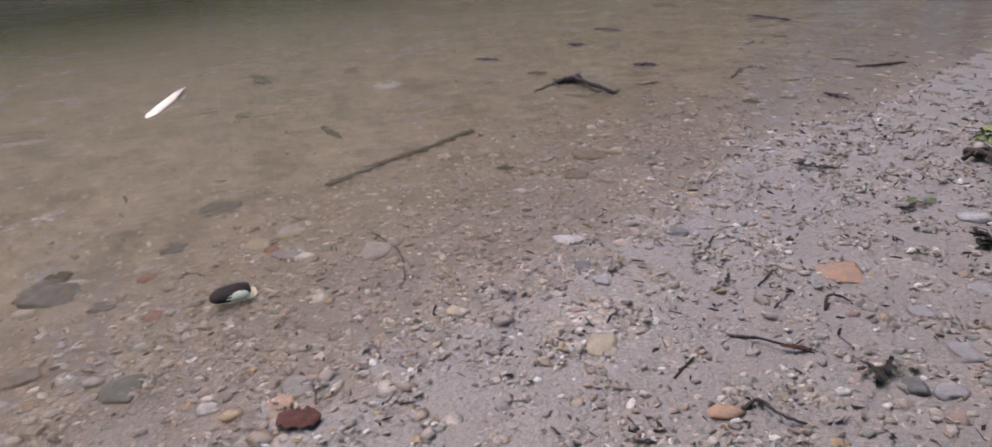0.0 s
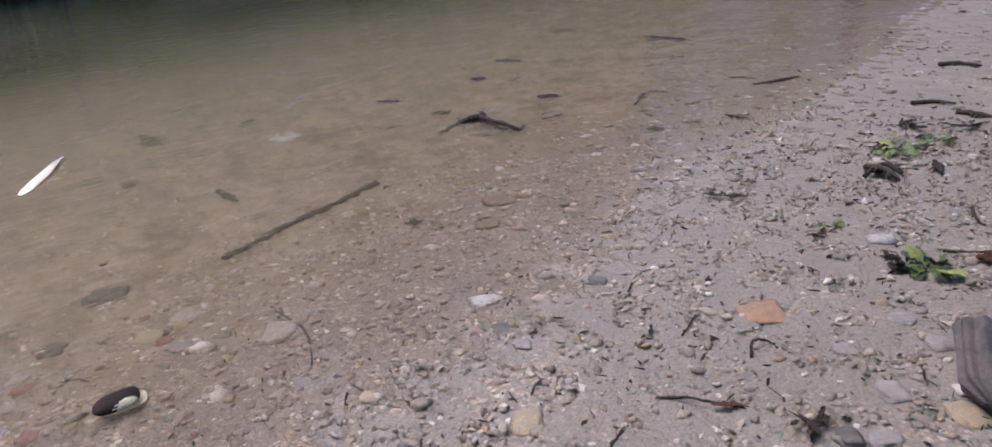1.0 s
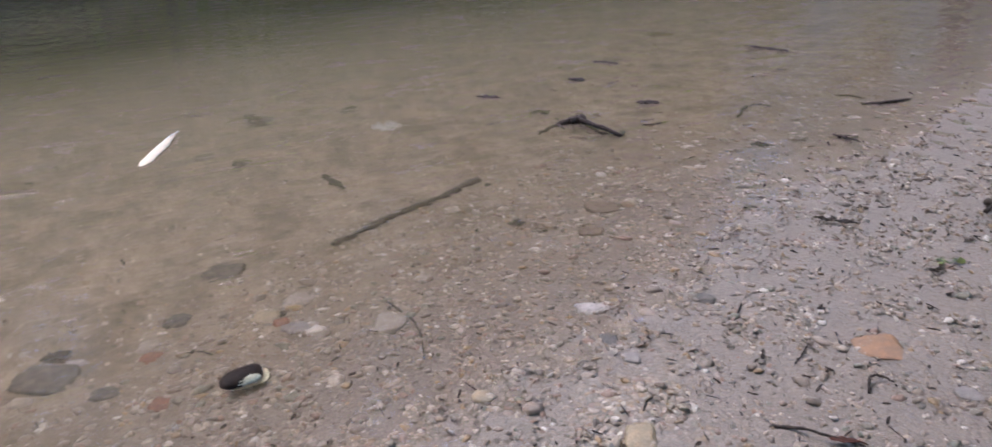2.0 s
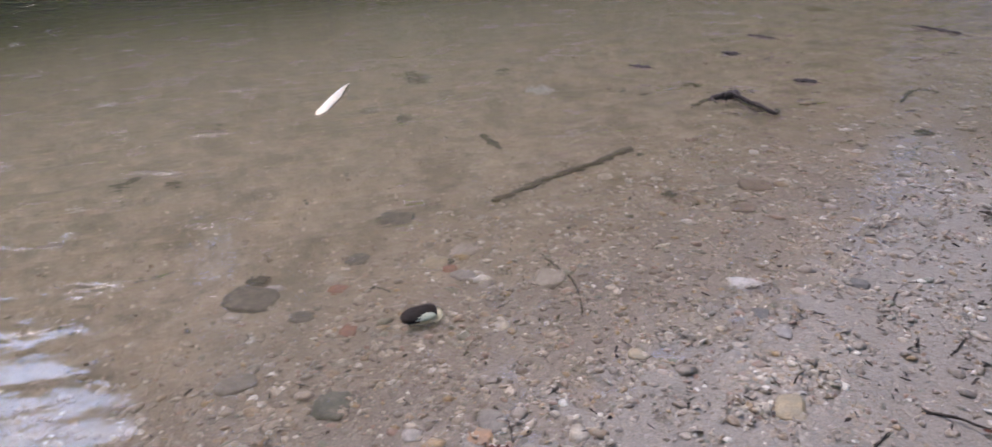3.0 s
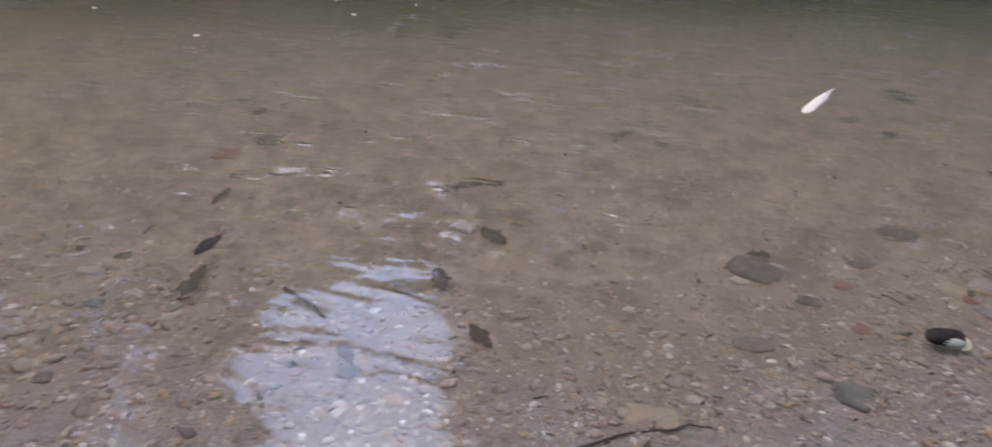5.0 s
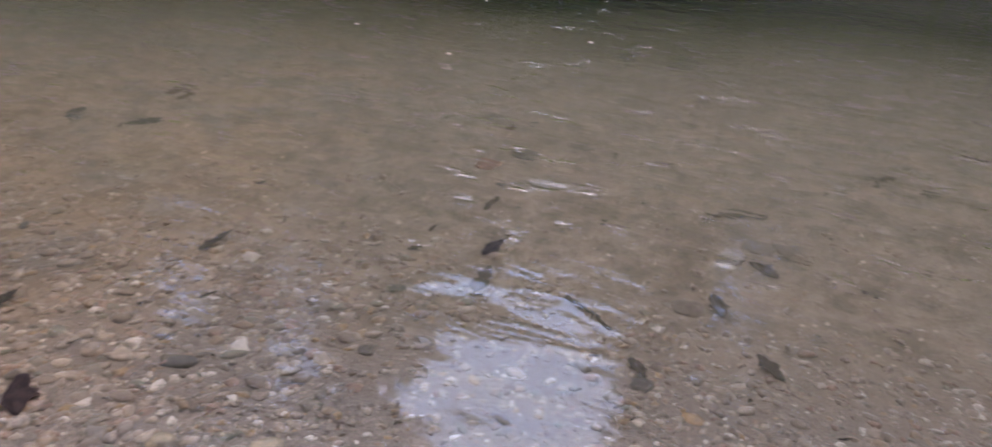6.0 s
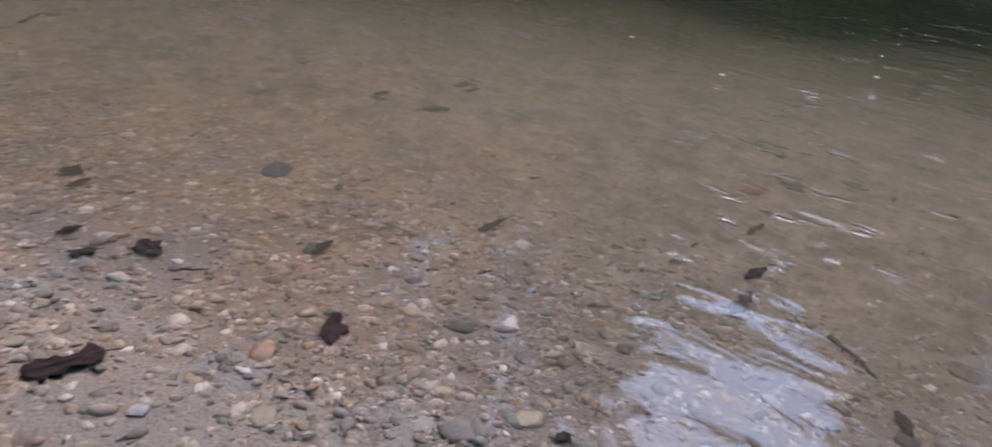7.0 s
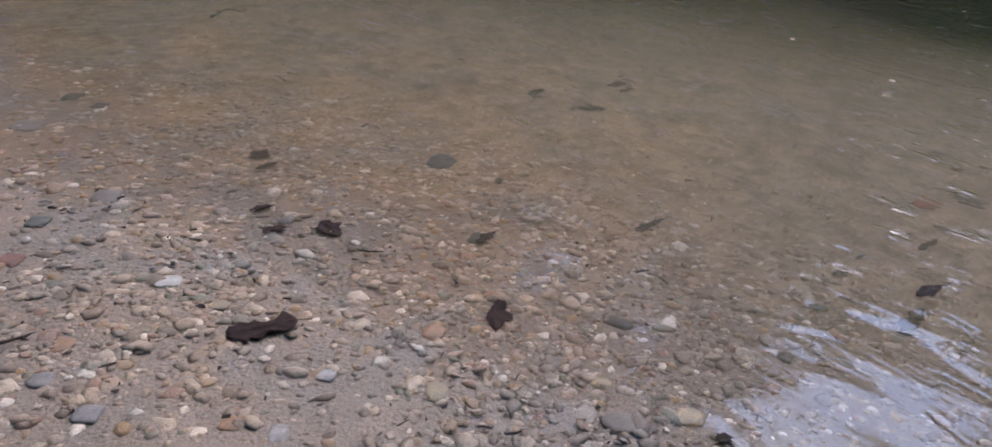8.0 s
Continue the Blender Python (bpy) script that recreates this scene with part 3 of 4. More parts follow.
twig("twig", [(1.23, 1.566), (1.288, 1.638), (1.331, 1.68), (1.374, 1.683)], 0.0024, M_TWIG, "thin grass stalk on the wet gravel", "stalk", taper=0.5, arch=0.0)
twig("twig", [(1.566, 3.075), (1.509, 2.959, 0.002), (1.457, 3.061, 0.014), (1.421, 3.175, 0.014), (1.395, 3.215, 0.0), (1.380, 3.290)], 0.0105, M_TWIG, "dark arched twig standing out of the shallows", "twig", taper=0.7)
twig("twig", [(1.444, 3.205, 0.004), (1.398, 3.176, 0.010), (1.354, 3.176, 0.006), (1.310, 3.170, -0.010), (1.245, 3.160)], 0.0185, M_TWIG, "thick rotten dark twig just breaking the surface", "twig", taper=0.45)
twig("twig", [(1.400, 3.290), (1.445, 3.190, -0.028), (1.480, 3.090), (1.515, 3.035)], 0.0140, M_STICK, "dark forked twig lying in the shallows", "twig", taper=0.5)
twig("twig", [(1.312, 3.521), (1.353, 3.512), (1.374, 3.46)], 0.0150, M_STICK, "short stub of dark wood in the shallows", "twig", taper=0.5, arch=0.0)
twig("twig", [(2.082, 3.101), (2.176, 3.213), (2.251, 3.238), (2.292, 3.199)], 0.0084, M_TWIG, "curved dark twig at the water's edge", "twig", taper=0.5, arch=0.01)
twig("twig", [(2.647, 3.087), (2.736, 3.052), (2.883, 3.084)], 0.0097, M_STICK, "dark twig lying at the water's edge", "twig", taper=0.5, arch=0.01)
twig("twig", [(2.642, 3.267), (2.699, 3.228), (2.723, 3.169)], 0.0072, M_TWIG, "short dark twig at the water's edge", "twig", taper=0.5, arch=0.0)
twig("twig", [(2.886, 2.454), (2.964, 2.413), (2.991, 2.355)], 0.0094, M_STICK, "dark twig at the water's edge", "twig", taper=0.5, arch=0.0)
twig("stick", [(2.899, 2.269), (2.933, 2.21), (2.934, 2.136)], 0.011, M_STICK, "dark stick at the water's edge", "stick", taper=0.5, arch=0.0)
twig("stick", [(3.45, 2.868), (3.522, 2.836), (3.542, 2.742)], 0.0111, M_STICK, "dark stick lying at the water's edge", "stick", taper=0.5, arch=0.0)
twig("twig", [(2.231, 1.597), (2.177, 1.53), (2.164, 1.491)], 0.0047, M_TWIG, "thin dark twig on damp gravel", "twig", taper=0.5, arch=0.0)
twig("twig", [(1.976, 1.441), (2.016, 1.409), (2.087, 1.375)], 0.0043, M_TWIG, "thin brown twig beside a green sprig", "twig", taper=0.5, arch=0.0)
dead_leaf("dead_leaf", (1.988, 1.367), (2.04, 1.319), 0.049, M_LEAFRED, "brown dry leaf beside a green sprig", 0.5, 0)
twig("twig", [(2.241, 1.967), (2.222, 1.884), (2.226, 1.83)], 0.0109, M_STICK, "dark rotten twig on damp gravel", "twig", taper=0.5, arch=0.02)
twig("twig", [(2.18, 1.912), (2.261, 1.926), (2.279, 1.873)], 0.0074, M_TWIG, "dark rotten twig on damp gravel", "twig", taper=0.5, arch=0.02)
dead_leaf("dead_leaf", (1.108, 3.715), (1.2, 3.668), 0.046, M_LEAFDK, "dark rotten leaf floating in the shallows", 0.25, 1, afloat=True)
dead_leaf("dead_leaf", (1.602, 3.895), (1.678, 3.874), 0.055, M_LEAFDK, "dark rotten leaf floating in the shallows", 0.25, 1, afloat=True)
dead_leaf("dead_leaf", (1.861, 4.268), (1.97, 4.167), 0.034, M_LEAFDK, "dark rotten leaf floating in the shallows", 0.25, 1, afloat=True)
dead_leaf("dead_leaf", (1.752, 3.383), (1.843, 3.349), 0.059, M_LEAFDK, "dark rotten leaf floating in the shallows", 0.25, 1, afloat=True)
stone("stone", 2.661, 5.204, 0.086, 0.103, 0.023, -17.362, M_BROWN, "brown stone on the silty bed", "stone")
dead_leaf("dead_leaf", (0.055, 4.047), (0.165, 3.825), 0.063, M_LEAFDK, "dark sunken leaf on silt", 0.2, 0, stalk=False)
shreds("dead_leaf", 2.41, 2.115, 0.075, 6, M_LEAFDK, "rotten black leaf in shreds beside a green sprig")
shreds("dead_leaf", 2.275, 1.89, 0.085, 7, M_LEAFDK, "rotten black leaf in shreds on damp gravel")
dead_leaf("dead_leaf", (2.431, 1.912), (2.37, 1.826), 0.024, M_LEAFDK, "small black curled leaf on damp gravel", 0.6, 0)
shreds("dead_leaf", 2.78, 2.13, 0.085, 6, M_LEAFDK, "rotten black leaf in shreds beside a green sprig")
dead_leaf("dead_leaf", (1.799, 1.414), (1.848, 1.416), 0.037, M_LEAFDK, "dark leaf under a green sprig", 0.4, 0)
stone("stone", 1.38, 0.977, 0.03, 0.022, 0.01, -17.362, M_GREY, "rough grey stone on damp gravel", "stone")
stone("stone", 1.338, 1.005, 0.02, 0.021, 0.007, -17.362, M_DARK, "dark stone on damp gravel", "stone")
stone("stone", 1.492, 1.14, 0.017, 0.011, 0.005, -17.362, M_LIGHT, "pale stone on damp gravel", "stone")
stone("stone", 0.045, 1.359, 0.034, 0.041, 0.012, -10.992, M_GREEN, "rounded grey green stone under shallow water", "stone")
stone("stone", 0.085, 1.371, 0.017, 0.019, 0.006, -10.992, M_DARK, "small dark stone beside a grey green stone", "stone")
stone("stone", -0.21, 1.8, 0.067, 0.056, 0.015, -10.992, M_DARK, "broad dark grey brown stone on the silty bed", "stone")
stone("stone", -0.068, 1.701, 0.034, 0.026, 0.012, -10.992, M_DARK, "dark grey stone in the shallows", "stone")
dead_leaf("dead_leaf", (-0.242, 1.883), (-0.181, 1.899), 0.046, M_LEAFDK, "dark sunken leaf lying against a stone", 0.3, 0, stalk=False)
dead_leaf("dead_leaf", (0.318, 1.180), (0.388, 1.170), 0.044, M_LEAFRED, "reddish brown broad leaf in the shallows", 0.08, 2, stalk=False)
stone("stone", 0.322, 1.236, 0.024, 0.027, 0.008, -10.992, M_ORANGE, "ochre stone beside a brown leaf", "stone")
stone("stone", 0.346, 1.282, 0.027, 0.032, 0.009, -10.992, M_GREYBR, "grey brown stone in the shallows", "stone")
twig("twig", [(0.351, 1.321), (0.374, 1.274), (0.379, 1.216)], 0.0027, M_TWIG, "curved dark twig round a stone", "twig", taper=0.5, arch=0.0)
stone("stone", -0.002, 1.827, 0.022, 0.023, 0.007, -10.992, M_RED, "rust red pebble in the shallows", "stone")
stone("stone", 1.011, 1.021, 0.028, 0.017, 0.009, -10.992, M_ORANGE, "ochre brown stone on damp gravel", "stone")
twig("twig", [(1.04, 1.021), (1.067, 1.025), (1.075, 1.0), (1.087, 0.975), (1.116, 0.961)], 0.004, M_STICK, "crooked dark twig on damp gravel", "twig", taper=0.5, arch=0.012)
twig("twig", [(0.972, 1.127), (1.005, 1.158), (1.033, 1.179)], 0.0027, M_TWIG, "short dark twig on the wet gravel", "twig", taper=0.5, arch=0.0)
dead_leaf("dead_leaf", (-0.87, 2.636), (-0.809, 2.675), 0.062, M_LEAFDK, "dark sunken leaf on silt", 0.3, 0, stalk=False)
# a pale leaf shape put where the ripples glint
dead_leaf("dead_leaf", (-0.937, 2.444), (-0.872, 2.484), 0.042, M_LEAFGLINT, "pale fragment standing in for a glint on the shallows", 0.3, 0)
stone("stone", -0.918, 1.776, 0.044, 0.045, 0.015, 2.282, M_GREYBR, "grey brown stone on the silty bed", "stone")
twig("stick", [(-1.119, 1.879), (-1.09, 1.963), (-1.022, 2.002)], 0.0121, M_STICK, "blurred dark stick sunk in the silt", "stick", taper=0.5, arch=0.0)
stone("stone", -0.95, 1.665, 0.035, 0.031, 0.012, 2.282, M_LIGHT, "pale stone in the shallows", "stone")
dead_leaf("dead_leaf", (-0.896, 1.664), (-0.806, 1.624), 0.049, M_LEAFDK, "dark sunken leaf beside pale stones", 0.3, 0, stalk=False)
stone("stone", -0.165, 1.852, 0.027, 0.019, 0.009, 2.282, M_LIGHT, "pale stone beside a dark leaf", "stone")
stone("stone", 0.36, 1.814, 0.022, 0.026, 0.007, 2.282, M_PALE, "pale pebble in the shallows", "stone")
stone("stone", 0.269, 1.894, 0.022, 0.020, 0.009, 2.282, M_RED, "ochre stone in the shallows", "stone")
stone("stone", 0.199, 1.263, 0.017, 0.021, 0.006, 2.282, M_LIGHT, "pale pebble on wet gravel", "stone")
dead_leaf("dead_leaf", (0.059, 3.236), (0.11, 3.288), 0.05, M_LEAFDK, "dark sunken leaf on silt", 0.3, 0, stalk=False)
dead_leaf("dead_leaf", (0.5, 3.966), (0.575, 3.995), 0.068, M_LEAFDK, "small dark sunken leaf on silt", 0.3, 0, stalk=False)
dead_leaf("dead_leaf", (2.601, 5.203), (2.701, 5.062), 0.056, M_LEAFRED, "yellow brown sunken leaf on silt", 0.3, 0, stalk=False)
twig("twig", [(-0.381, 0.959), (-0.346, 0.999), (-0.303, 1.051), (-0.246, 1.089), (-0.22, 1.121), (-0.181, 1.133)], 0.0033, M_TWIG, "long thin dark twig in the shallows", "twig", taper=0.5, arch=0.0)
stone("stone", -0.287, 1.11, 0.056, 0.032, 0.007, 16.217, M_YELLOW, "broad flat tan stone under shallow water", "stone")
stone("stone", -0.158, 1.452, 0.04, 0.034, 0.014, 16.217, M_GREYBR, "grey brown stone in the shallows", "stone")
dead_leaf("dead_leaf", (-1.29, 1.005), (-1.346, 1.14), 0.033, M_LEAFDK, "dark narrow sunken leaf standing off the bed", 0.3, 1, stalk=False)
dead_leaf("dead_leaf", (-1.111, 1.93), (-0.981, 2.023), 0.033, M_LEAFDK, "narrow dark sunken leaf on silt", 0.3, 0, stalk=False)
dead_leaf("dead_leaf", (-0.821, 2.668), (-0.804, 2.77), 0.036, M_LEAFDK, "small dark sunken leaf on silt", 0.3, 0, stalk=False)
dead_leaf("dead_leaf", (0.61, 3.541), (0.744, 3.55), 0.11, M_LEAFGLINT, "pale bleached leaf on silt", 0.3, 0)
stone("stone", -0.068, 3.427, 0.041, 0.049, 0.014, 16.217, M_GREYBR, "grey brown stone on silt", "stone")
stone("stone", -0.829, 0.961, 0.02, 0.022, 0.007, 16.217, M_DARK, "dark stone in the shallows", "stone")
stone("stone", -1.866, 1.773, 0.039, 0.046, 0.013, 16.217, M_RED, "reddish brown stone on silt", "stone")
dead_leaf("dead_leaf", (-1.603, 1.43), (-1.636, 1.537), 0.023, M_LEAFDK, "dark sunken leaf on silt", 0.3, 0, stalk=False)
stone("stone", -1.708, 1.657, 0.027, 0.023, 0.009, 16.217, M_DARK, "dark stone on silt", "stone")
stone("stone", -2.254, 2.294, 0.026, 0.031, 0.009, 16.217, M_DARK, "dark stone on silt", "stone")
stone("stone", -2.082, 2.336, 0.021, 0.026, 0.007, 16.217, M_DARK, "dark stone on silt", "stone")
dead_leaf("dead_leaf", (-2.62, 4.031), (-2.843, 4.523), 0.034, M_LEAFDK, "small dark sunken leaf on silt", 0.3, 0, stalk=False)
stone("stone", -0.899, 1.314, 0.045, 0.04, 0.019, 37.229, M_GREYBR, "rounded grey brown stone beside a dark leaf", "stone")
dead_leaf("dead_leaf", (-0.886, 1.408), (-0.822, 1.322), 0.036, M_LEAFDK, "dark sunken leaf wrapped round a stone", 0.5, 0, stalk=False)
dead_leaf("dead_leaf", (-0.888, 1.017), (-0.831, 0.979), 0.029, M_LEAFDK, "dark broad leaf in the shallows", 0.3, 0)
dead_leaf("dead_leaf", (-0.703, 1.218), (-0.626, 1.164), 0.03, M_LEAFDK, "dark torn leaf in the shallows", 0.4, 0)
stone("stone", -0.85, 1.824, 0.036, 0.044, 0.012, 37.229, M_GREYBR, "grey brown stone on silt", "stone")
dead_leaf("dead_leaf", (-0.685, 2.631), (-0.631, 2.652), 0.05, M_LEAFDK, "dark sunken leaf on silt", 0.3, 0, stalk=False)
dead_leaf("dead_leaf", (-3.382, 6.7), (-3.028, 6.445), 0.061, M_LEAFDK, "dark sunken leaf on silt", 0.3, 0, stalk=False)
stone("stone", -1.508, 0.413, 0.032, 0.019, 0.01, 37.229, M_DARK, "dark flat stone in the gravel", "stone")
dead_leaf("dead_leaf", (-1.904, 0.703), (-1.948, 0.827), 0.026, M_LEAFDK, "dark torn leaf on the wet gravel", 0.5, 0)
twig("twig", [(-1.702, 0.58), (-1.697, 0.618), (-1.629, 0.62)], 0.0042, M_TWIG, "dark crooked twig on the wet gravel", "twig", taper=0.5, arch=0.0)
stone("stone", -1.439, 0.908, 0.019, 0.023, 0.006, 37.229, M_GREEN, "green grey stone in the shallows", "stone")
dead_leaf("dead_leaf", (-1.553, 1.066), (-1.555, 1.121), 0.026, M_LEAFDK, "small dark leaf in the shallows", 0.4, 0)
stone("stone", -1.291, 0.683, 0.015, 0.018, 0.005, 37.229, M_DARK, "dark pebble in the gravel", "stone")
stone("stone", -1.189, 0.366, 0.027, 0.024, 0.009, 47.521, M_YELLOW, "ochre yellow stone in the wet gravel", "stone")
stone("stone", -1.328, 0.268, 0.022, 0.019, 0.008, 47.521, M_YELLOW, "tan yellow stone in the wet gravel", "stone")
stone("stone", -1.254, 0.189, 0.024, 0.024, 0.008, 47.521, M_PALE, "pale stone in the wet gravel", "stone")
stone("stone", -1.587, 0.021, 0.023, 0.027, 0.008, 47.521, M_ORANGE, "ochre stone in the wet gravel", "stone")
dead_leaf("dead_leaf", (-1.115, 0.369), (-1.113, 0.4), 0.023, M_LEAFDK, "small dark leaf in the wet gravel", 0.4, 0)
dead_leaf("dead_leaf", (-3.328, 1.445), (-3.335, 1.597), 0.076, M_LEAFRED, "reddish brown sunken leaf on silt", 0.3, 0, stalk=False)
dead_leaf("dead_leaf", (-3.254, 1.024), (-3.285, 1.099), 0.05, M_LEAFDK, "dark sunken leaf on silt", 0.3, 0, stalk=False)
dead_leaf("dead_leaf", (-3.004, 1.086), (-2.967, 1.232), 0.054, M_LEAFDK, "dark narrow sunken leaf on silt", 0.3, 0, stalk=False)
dead_leaf("dead_leaf", (-5.746, 1.038), (-6.143, 1.301), 0.072, M_LEAFDK, "dark sunken leaf on silt", 0.3, 0, stalk=False)
dead_leaf("dead_leaf", (-1.675, -0.372), (-1.690, -0.236), 0.056, M_LEAFBR, "long dark brown wet leaf lying flat on the gravel", 0.10, 2)
dead_leaf("dead_leaf", (-1.652, 0.196), (-1.548, 0.142), 0.048, M_LEAFBR, "torn dark brown wet leaf on the gravel", 0.25, 0)
dead_leaf("dead_leaf", (-2.15, -0.091), (-2.056, -0.068), 0.053, M_LEAFBR, "rounded dark brown wet leaf on the gravel", 0.4, 0)
dead_leaf("dead_leaf", (-2.122, -0.243), (-2.139, -0.183), 0.028, M_LEAFBR, "dark brown curled leaf on the gravel", 0.6, 0)
dead_leaf("dead_leaf", (-2.266, -0.255), (-2.283, -0.198), 0.025, M_LEAFBR, "dark brown curled leaf on the gravel", 0.6, 0)
dead_leaf("dead_leaf", (-2.711, -0.194), (-2.661, -0.149), 0.057, M_LEAFBR, "dark brown leaf on the wet gravel", 0.6, 0)
dead_leaf("dead_leaf", (-2.563, -0.2), (-2.606, -0.132), 0.027, M_LEAFBR, "dark brown leaf on the wet gravel", 0.6, 0)
dead_leaf("dead_leaf", (-1.935, 0.254), (-1.985, 0.323), 0.029, M_LEAFDK, "dark leaf lying on a green grey stone", 0.5, 0)
stone("stone", -1.976, 0.275, 0.026, 0.032, 0.009, 55.22, M_GREEN, "green grey stone with a dark leaf beside it", "stone")
twig("twig", [(-1.996, -0.057), (-1.968, -0.015), (-1.953, 0.036)], 0.0036, M_TWIG, "thin dark twig on the wet gravel", "twig", taper=0.5, arch=0.0)
stone("stone", -2.521, 0.362, 0.044, 0.053, 0.017, 55.22, M_DARKBL, "dark blue grey stone at the water's edge", "stone")
stone("stone", -2.329, 0.492, 0.017, 0.02, 0.006, 55.22, M_DARK, "small dark stone at the water's edge", "stone")
stone("stone", -1.207, 0.24, 0.038, 0.029, 0.013, 55.22, M_GREYBR, "grey brown stone in the shallows", "stone")
stone("stone", -1.503, -0.215, 0.017, 0.017, 0.006, 55.22, M_LIGHT, "pale rounded pebble in the gravel", "stone")
twig("stick", [(-1.131, 1.153), (-1.061, 1.133), (-0.978, 1.098)], 0.0068, M_STICK, "short dark stick under water", "stick", taper=0.5, arch=0.0)
dead_leaf("dead_leaf", (-1.365, 1.131), (-1.385, 1.233), 0.035, M_LEAFDK, "dark leaf floating on the shallow water", 0.3, 0, afloat=True)
dead_leaf("dead_leaf", (-3.208, 1.442), (-3.267, 1.562), 0.035, M_LEAFRED, "reddish brown sunken leaf on silt", 0.3, 0, stalk=False)
stone("stone", -3.22, 1.019, 0.029, 0.035, 0.01, 55.22, M_DARK, "dark stone on silt", "stone")
stone("stone", -3.876, 0.948, 0.027, 0.032, 0.009, 55.22, M_DARK, "dark stone on silt", "stone")
twig("twig", [(-4.881, -0.115), (-5.075, -0.029), (-5.049, 0.065)], 0.0132, M_TWIG, "dark twig sunk in the silt", "twig", taper=0.5, arch=0.0)
twig("twig", [(-2.904, 0.204), (-2.948, 0.235), (-2.885, 0.267)], 0.0053, M_TWIG, "short dark twig at the water's edge", "twig", taper=0.5, arch=0.0)
stone("stone", -1.856, 1.961, 0.04, 0.048, 0.013, 55.22, M_DARK, "dark stone on silt", "stone")
stone("stone", -1.773, 2.213, 0.039, 0.046, 0.013, 55.22, M_GREYBR, "brown stone on silt", "stone")
dead_leaf("dead_leaf", (-2.084, 2.152), (-2.099, 2.225), 0.035, M_LEAFRED, "small brown sunken leaf on silt", 0.3, 0, stalk=False)
dead_leaf("dead_leaf", (-2.426, 4.159), (-2.317, 4.368), 0.141, M_LEAFDK, "dark sunken leaf on silt", 0.3, 0, stalk=False)
stone("stone", -2.335, -0.747, 0.025, 0.03, 0.008, 65.66, M_GREEN, "mossy green grey stone on the gravel", "stone")
stone("stone", -3.125, -0.84, 0.045, 0.054, 0.017, 65.66, M_GREY, "rounded grey stone at the water's edge", "stone")
stone("stone", -1.938, -0.467, 0.028, 0.023, 0.006, 65.66, M_WHITE, "flat white stone on the gravel", "stone")
stone("stone", -1.807, -0.378, 0.02, 0.02, 0.007, 65.66, M_YELLOW, "ochre yellow stone on the gravel", "stone")
stone("stone", -2.13, -0.788, 0.025, 0.03, 0.009, 65.66, M_RED, "rust brown stone on the gravel", "stone")
stone("stone", -2.454, -0.597, 0.037, 0.044, 0.012, 65.66, M_GREYBR, "brown grey stone on the gravel", "stone")
twig("twig", [(-1.773, -0.767), (-1.784, -0.737), (-1.794, -0.708)], 0.0048, M_STICK, "dark stick in the gravel", "twig", taper=0.5, arch=0.0)
stone("stone", -3.428, -0.727, 0.034, 0.041, 0.012, 65.66, M_DARK, "dark stone at the water's edge", "stone")
stone("stone", -3.312, -0.632, 0.031, 0.031, 0.009, 65.66, M_DARK, "dark flat stone at the water's edge", "stone")
stone("stone", -1.511, -0.61, 0.023, 0.021, 0.008, 65.66, M_GREY, "grey stone in the gravel", "stone")
stone("stone", -1.394, -0.04, 0.023, 0.027, 0.008, 65.66, M_YELLOW, "tan angular stone in the gravel", "stone")
stone("stone", -2.142, -0.715, 0.029, 0.014, 0.006, 65.66, M_BROWN, "brown stone on the gravel", "stone")
stone("stone", -1.418, -0.389, 0.021, 0.021, 0.007, 65.66, M_ORANGE, "ochre stone in the gravel", "stone")
stone("stone", -1.417, -0.343, 0.014, 0.017, 0.005, 65.66, M_GREEN, "green grey pebble in the gravel", "stone")
stone("stone", -1.369, -0.324, 0.018, 0.021, 0.006, 65.66, M_LIGHT, "pale rounded pebble in the gravel", "stone")
stone("stone", -1.742, -0.665, 0.021, 0.026, 0.007, 65.66, M_ORANGE, "ochre stone in the gravel", "stone")
stone("stone", -1.637, -0.689, 0.022, 0.024, 0.007, 65.66, M_GREY, "grey stone in the gravel", "stone")


# an open mussel, black skin outside and white nacre within
def valve(bm, a, b, h, up, nacre_spot=()):
    """Half a mussel shell; last argument: centre, reach and breadth of nacre white painted outside."""
    rings, steps = 16, 56
    shells = []
    for layer in (0.0, 0.0016):
        grid = []
        for i in range(rings + 1):
            r = i / rings
            row = []
            for j in range(steps):
                th = 2 * math.pi * j / steps
                cx, cy = math.cos(th), math.sin(th)
                x = a * r * math.copysign(abs(cx) ** 0.65, cx) + 0.25 * a * (1 - r)
                y = b * r * math.copysign(abs(cy) ** 0.75, cy) * (1 + 0.15 * cx)
                z = (h - layer) * math.sqrt(max(0, 1 - r * r)) * (1 + 0.03 * math.sin(14 * r))
                row.append(bm.verts.new((x + 0.30 * y, y, up * z)))
            grid.append(row)
        shells.append(grid)
    for k, grid in enumerate(shells):
        for i in range(rings):
            for j in range(steps):
                q = (grid[i][j], grid[i + 1][j], grid[i + 1][(j + 1) % steps], grid[i][(j + 1) % steps])
                f = bm.faces.new(q)
                f.material_index = k
                if nacre_spot and k == 0:
                    mid = sum((v.co for v in q), Vector()) / 4
                    ragged = 1 + 0.18 * noise.noise(mid * 160)
                    if math.hypot((mid.x - nacre_spot[0]) / nacre_spot[2], (mid.y - nacre_spot[1]) / nacre_spot[3]) < ragged:
                        f.material_index = 1
    for j in range(steps):
        bm.faces.new((shells[0][-1][j], shells[0][-1][(j + 1) % steps], shells[1][-1][(j + 1) % steps], shells[1][-1][j])).material_index = 1
    bmesh.ops.remove_doubles(bm, verts=bm.verts, dist=0.00005)


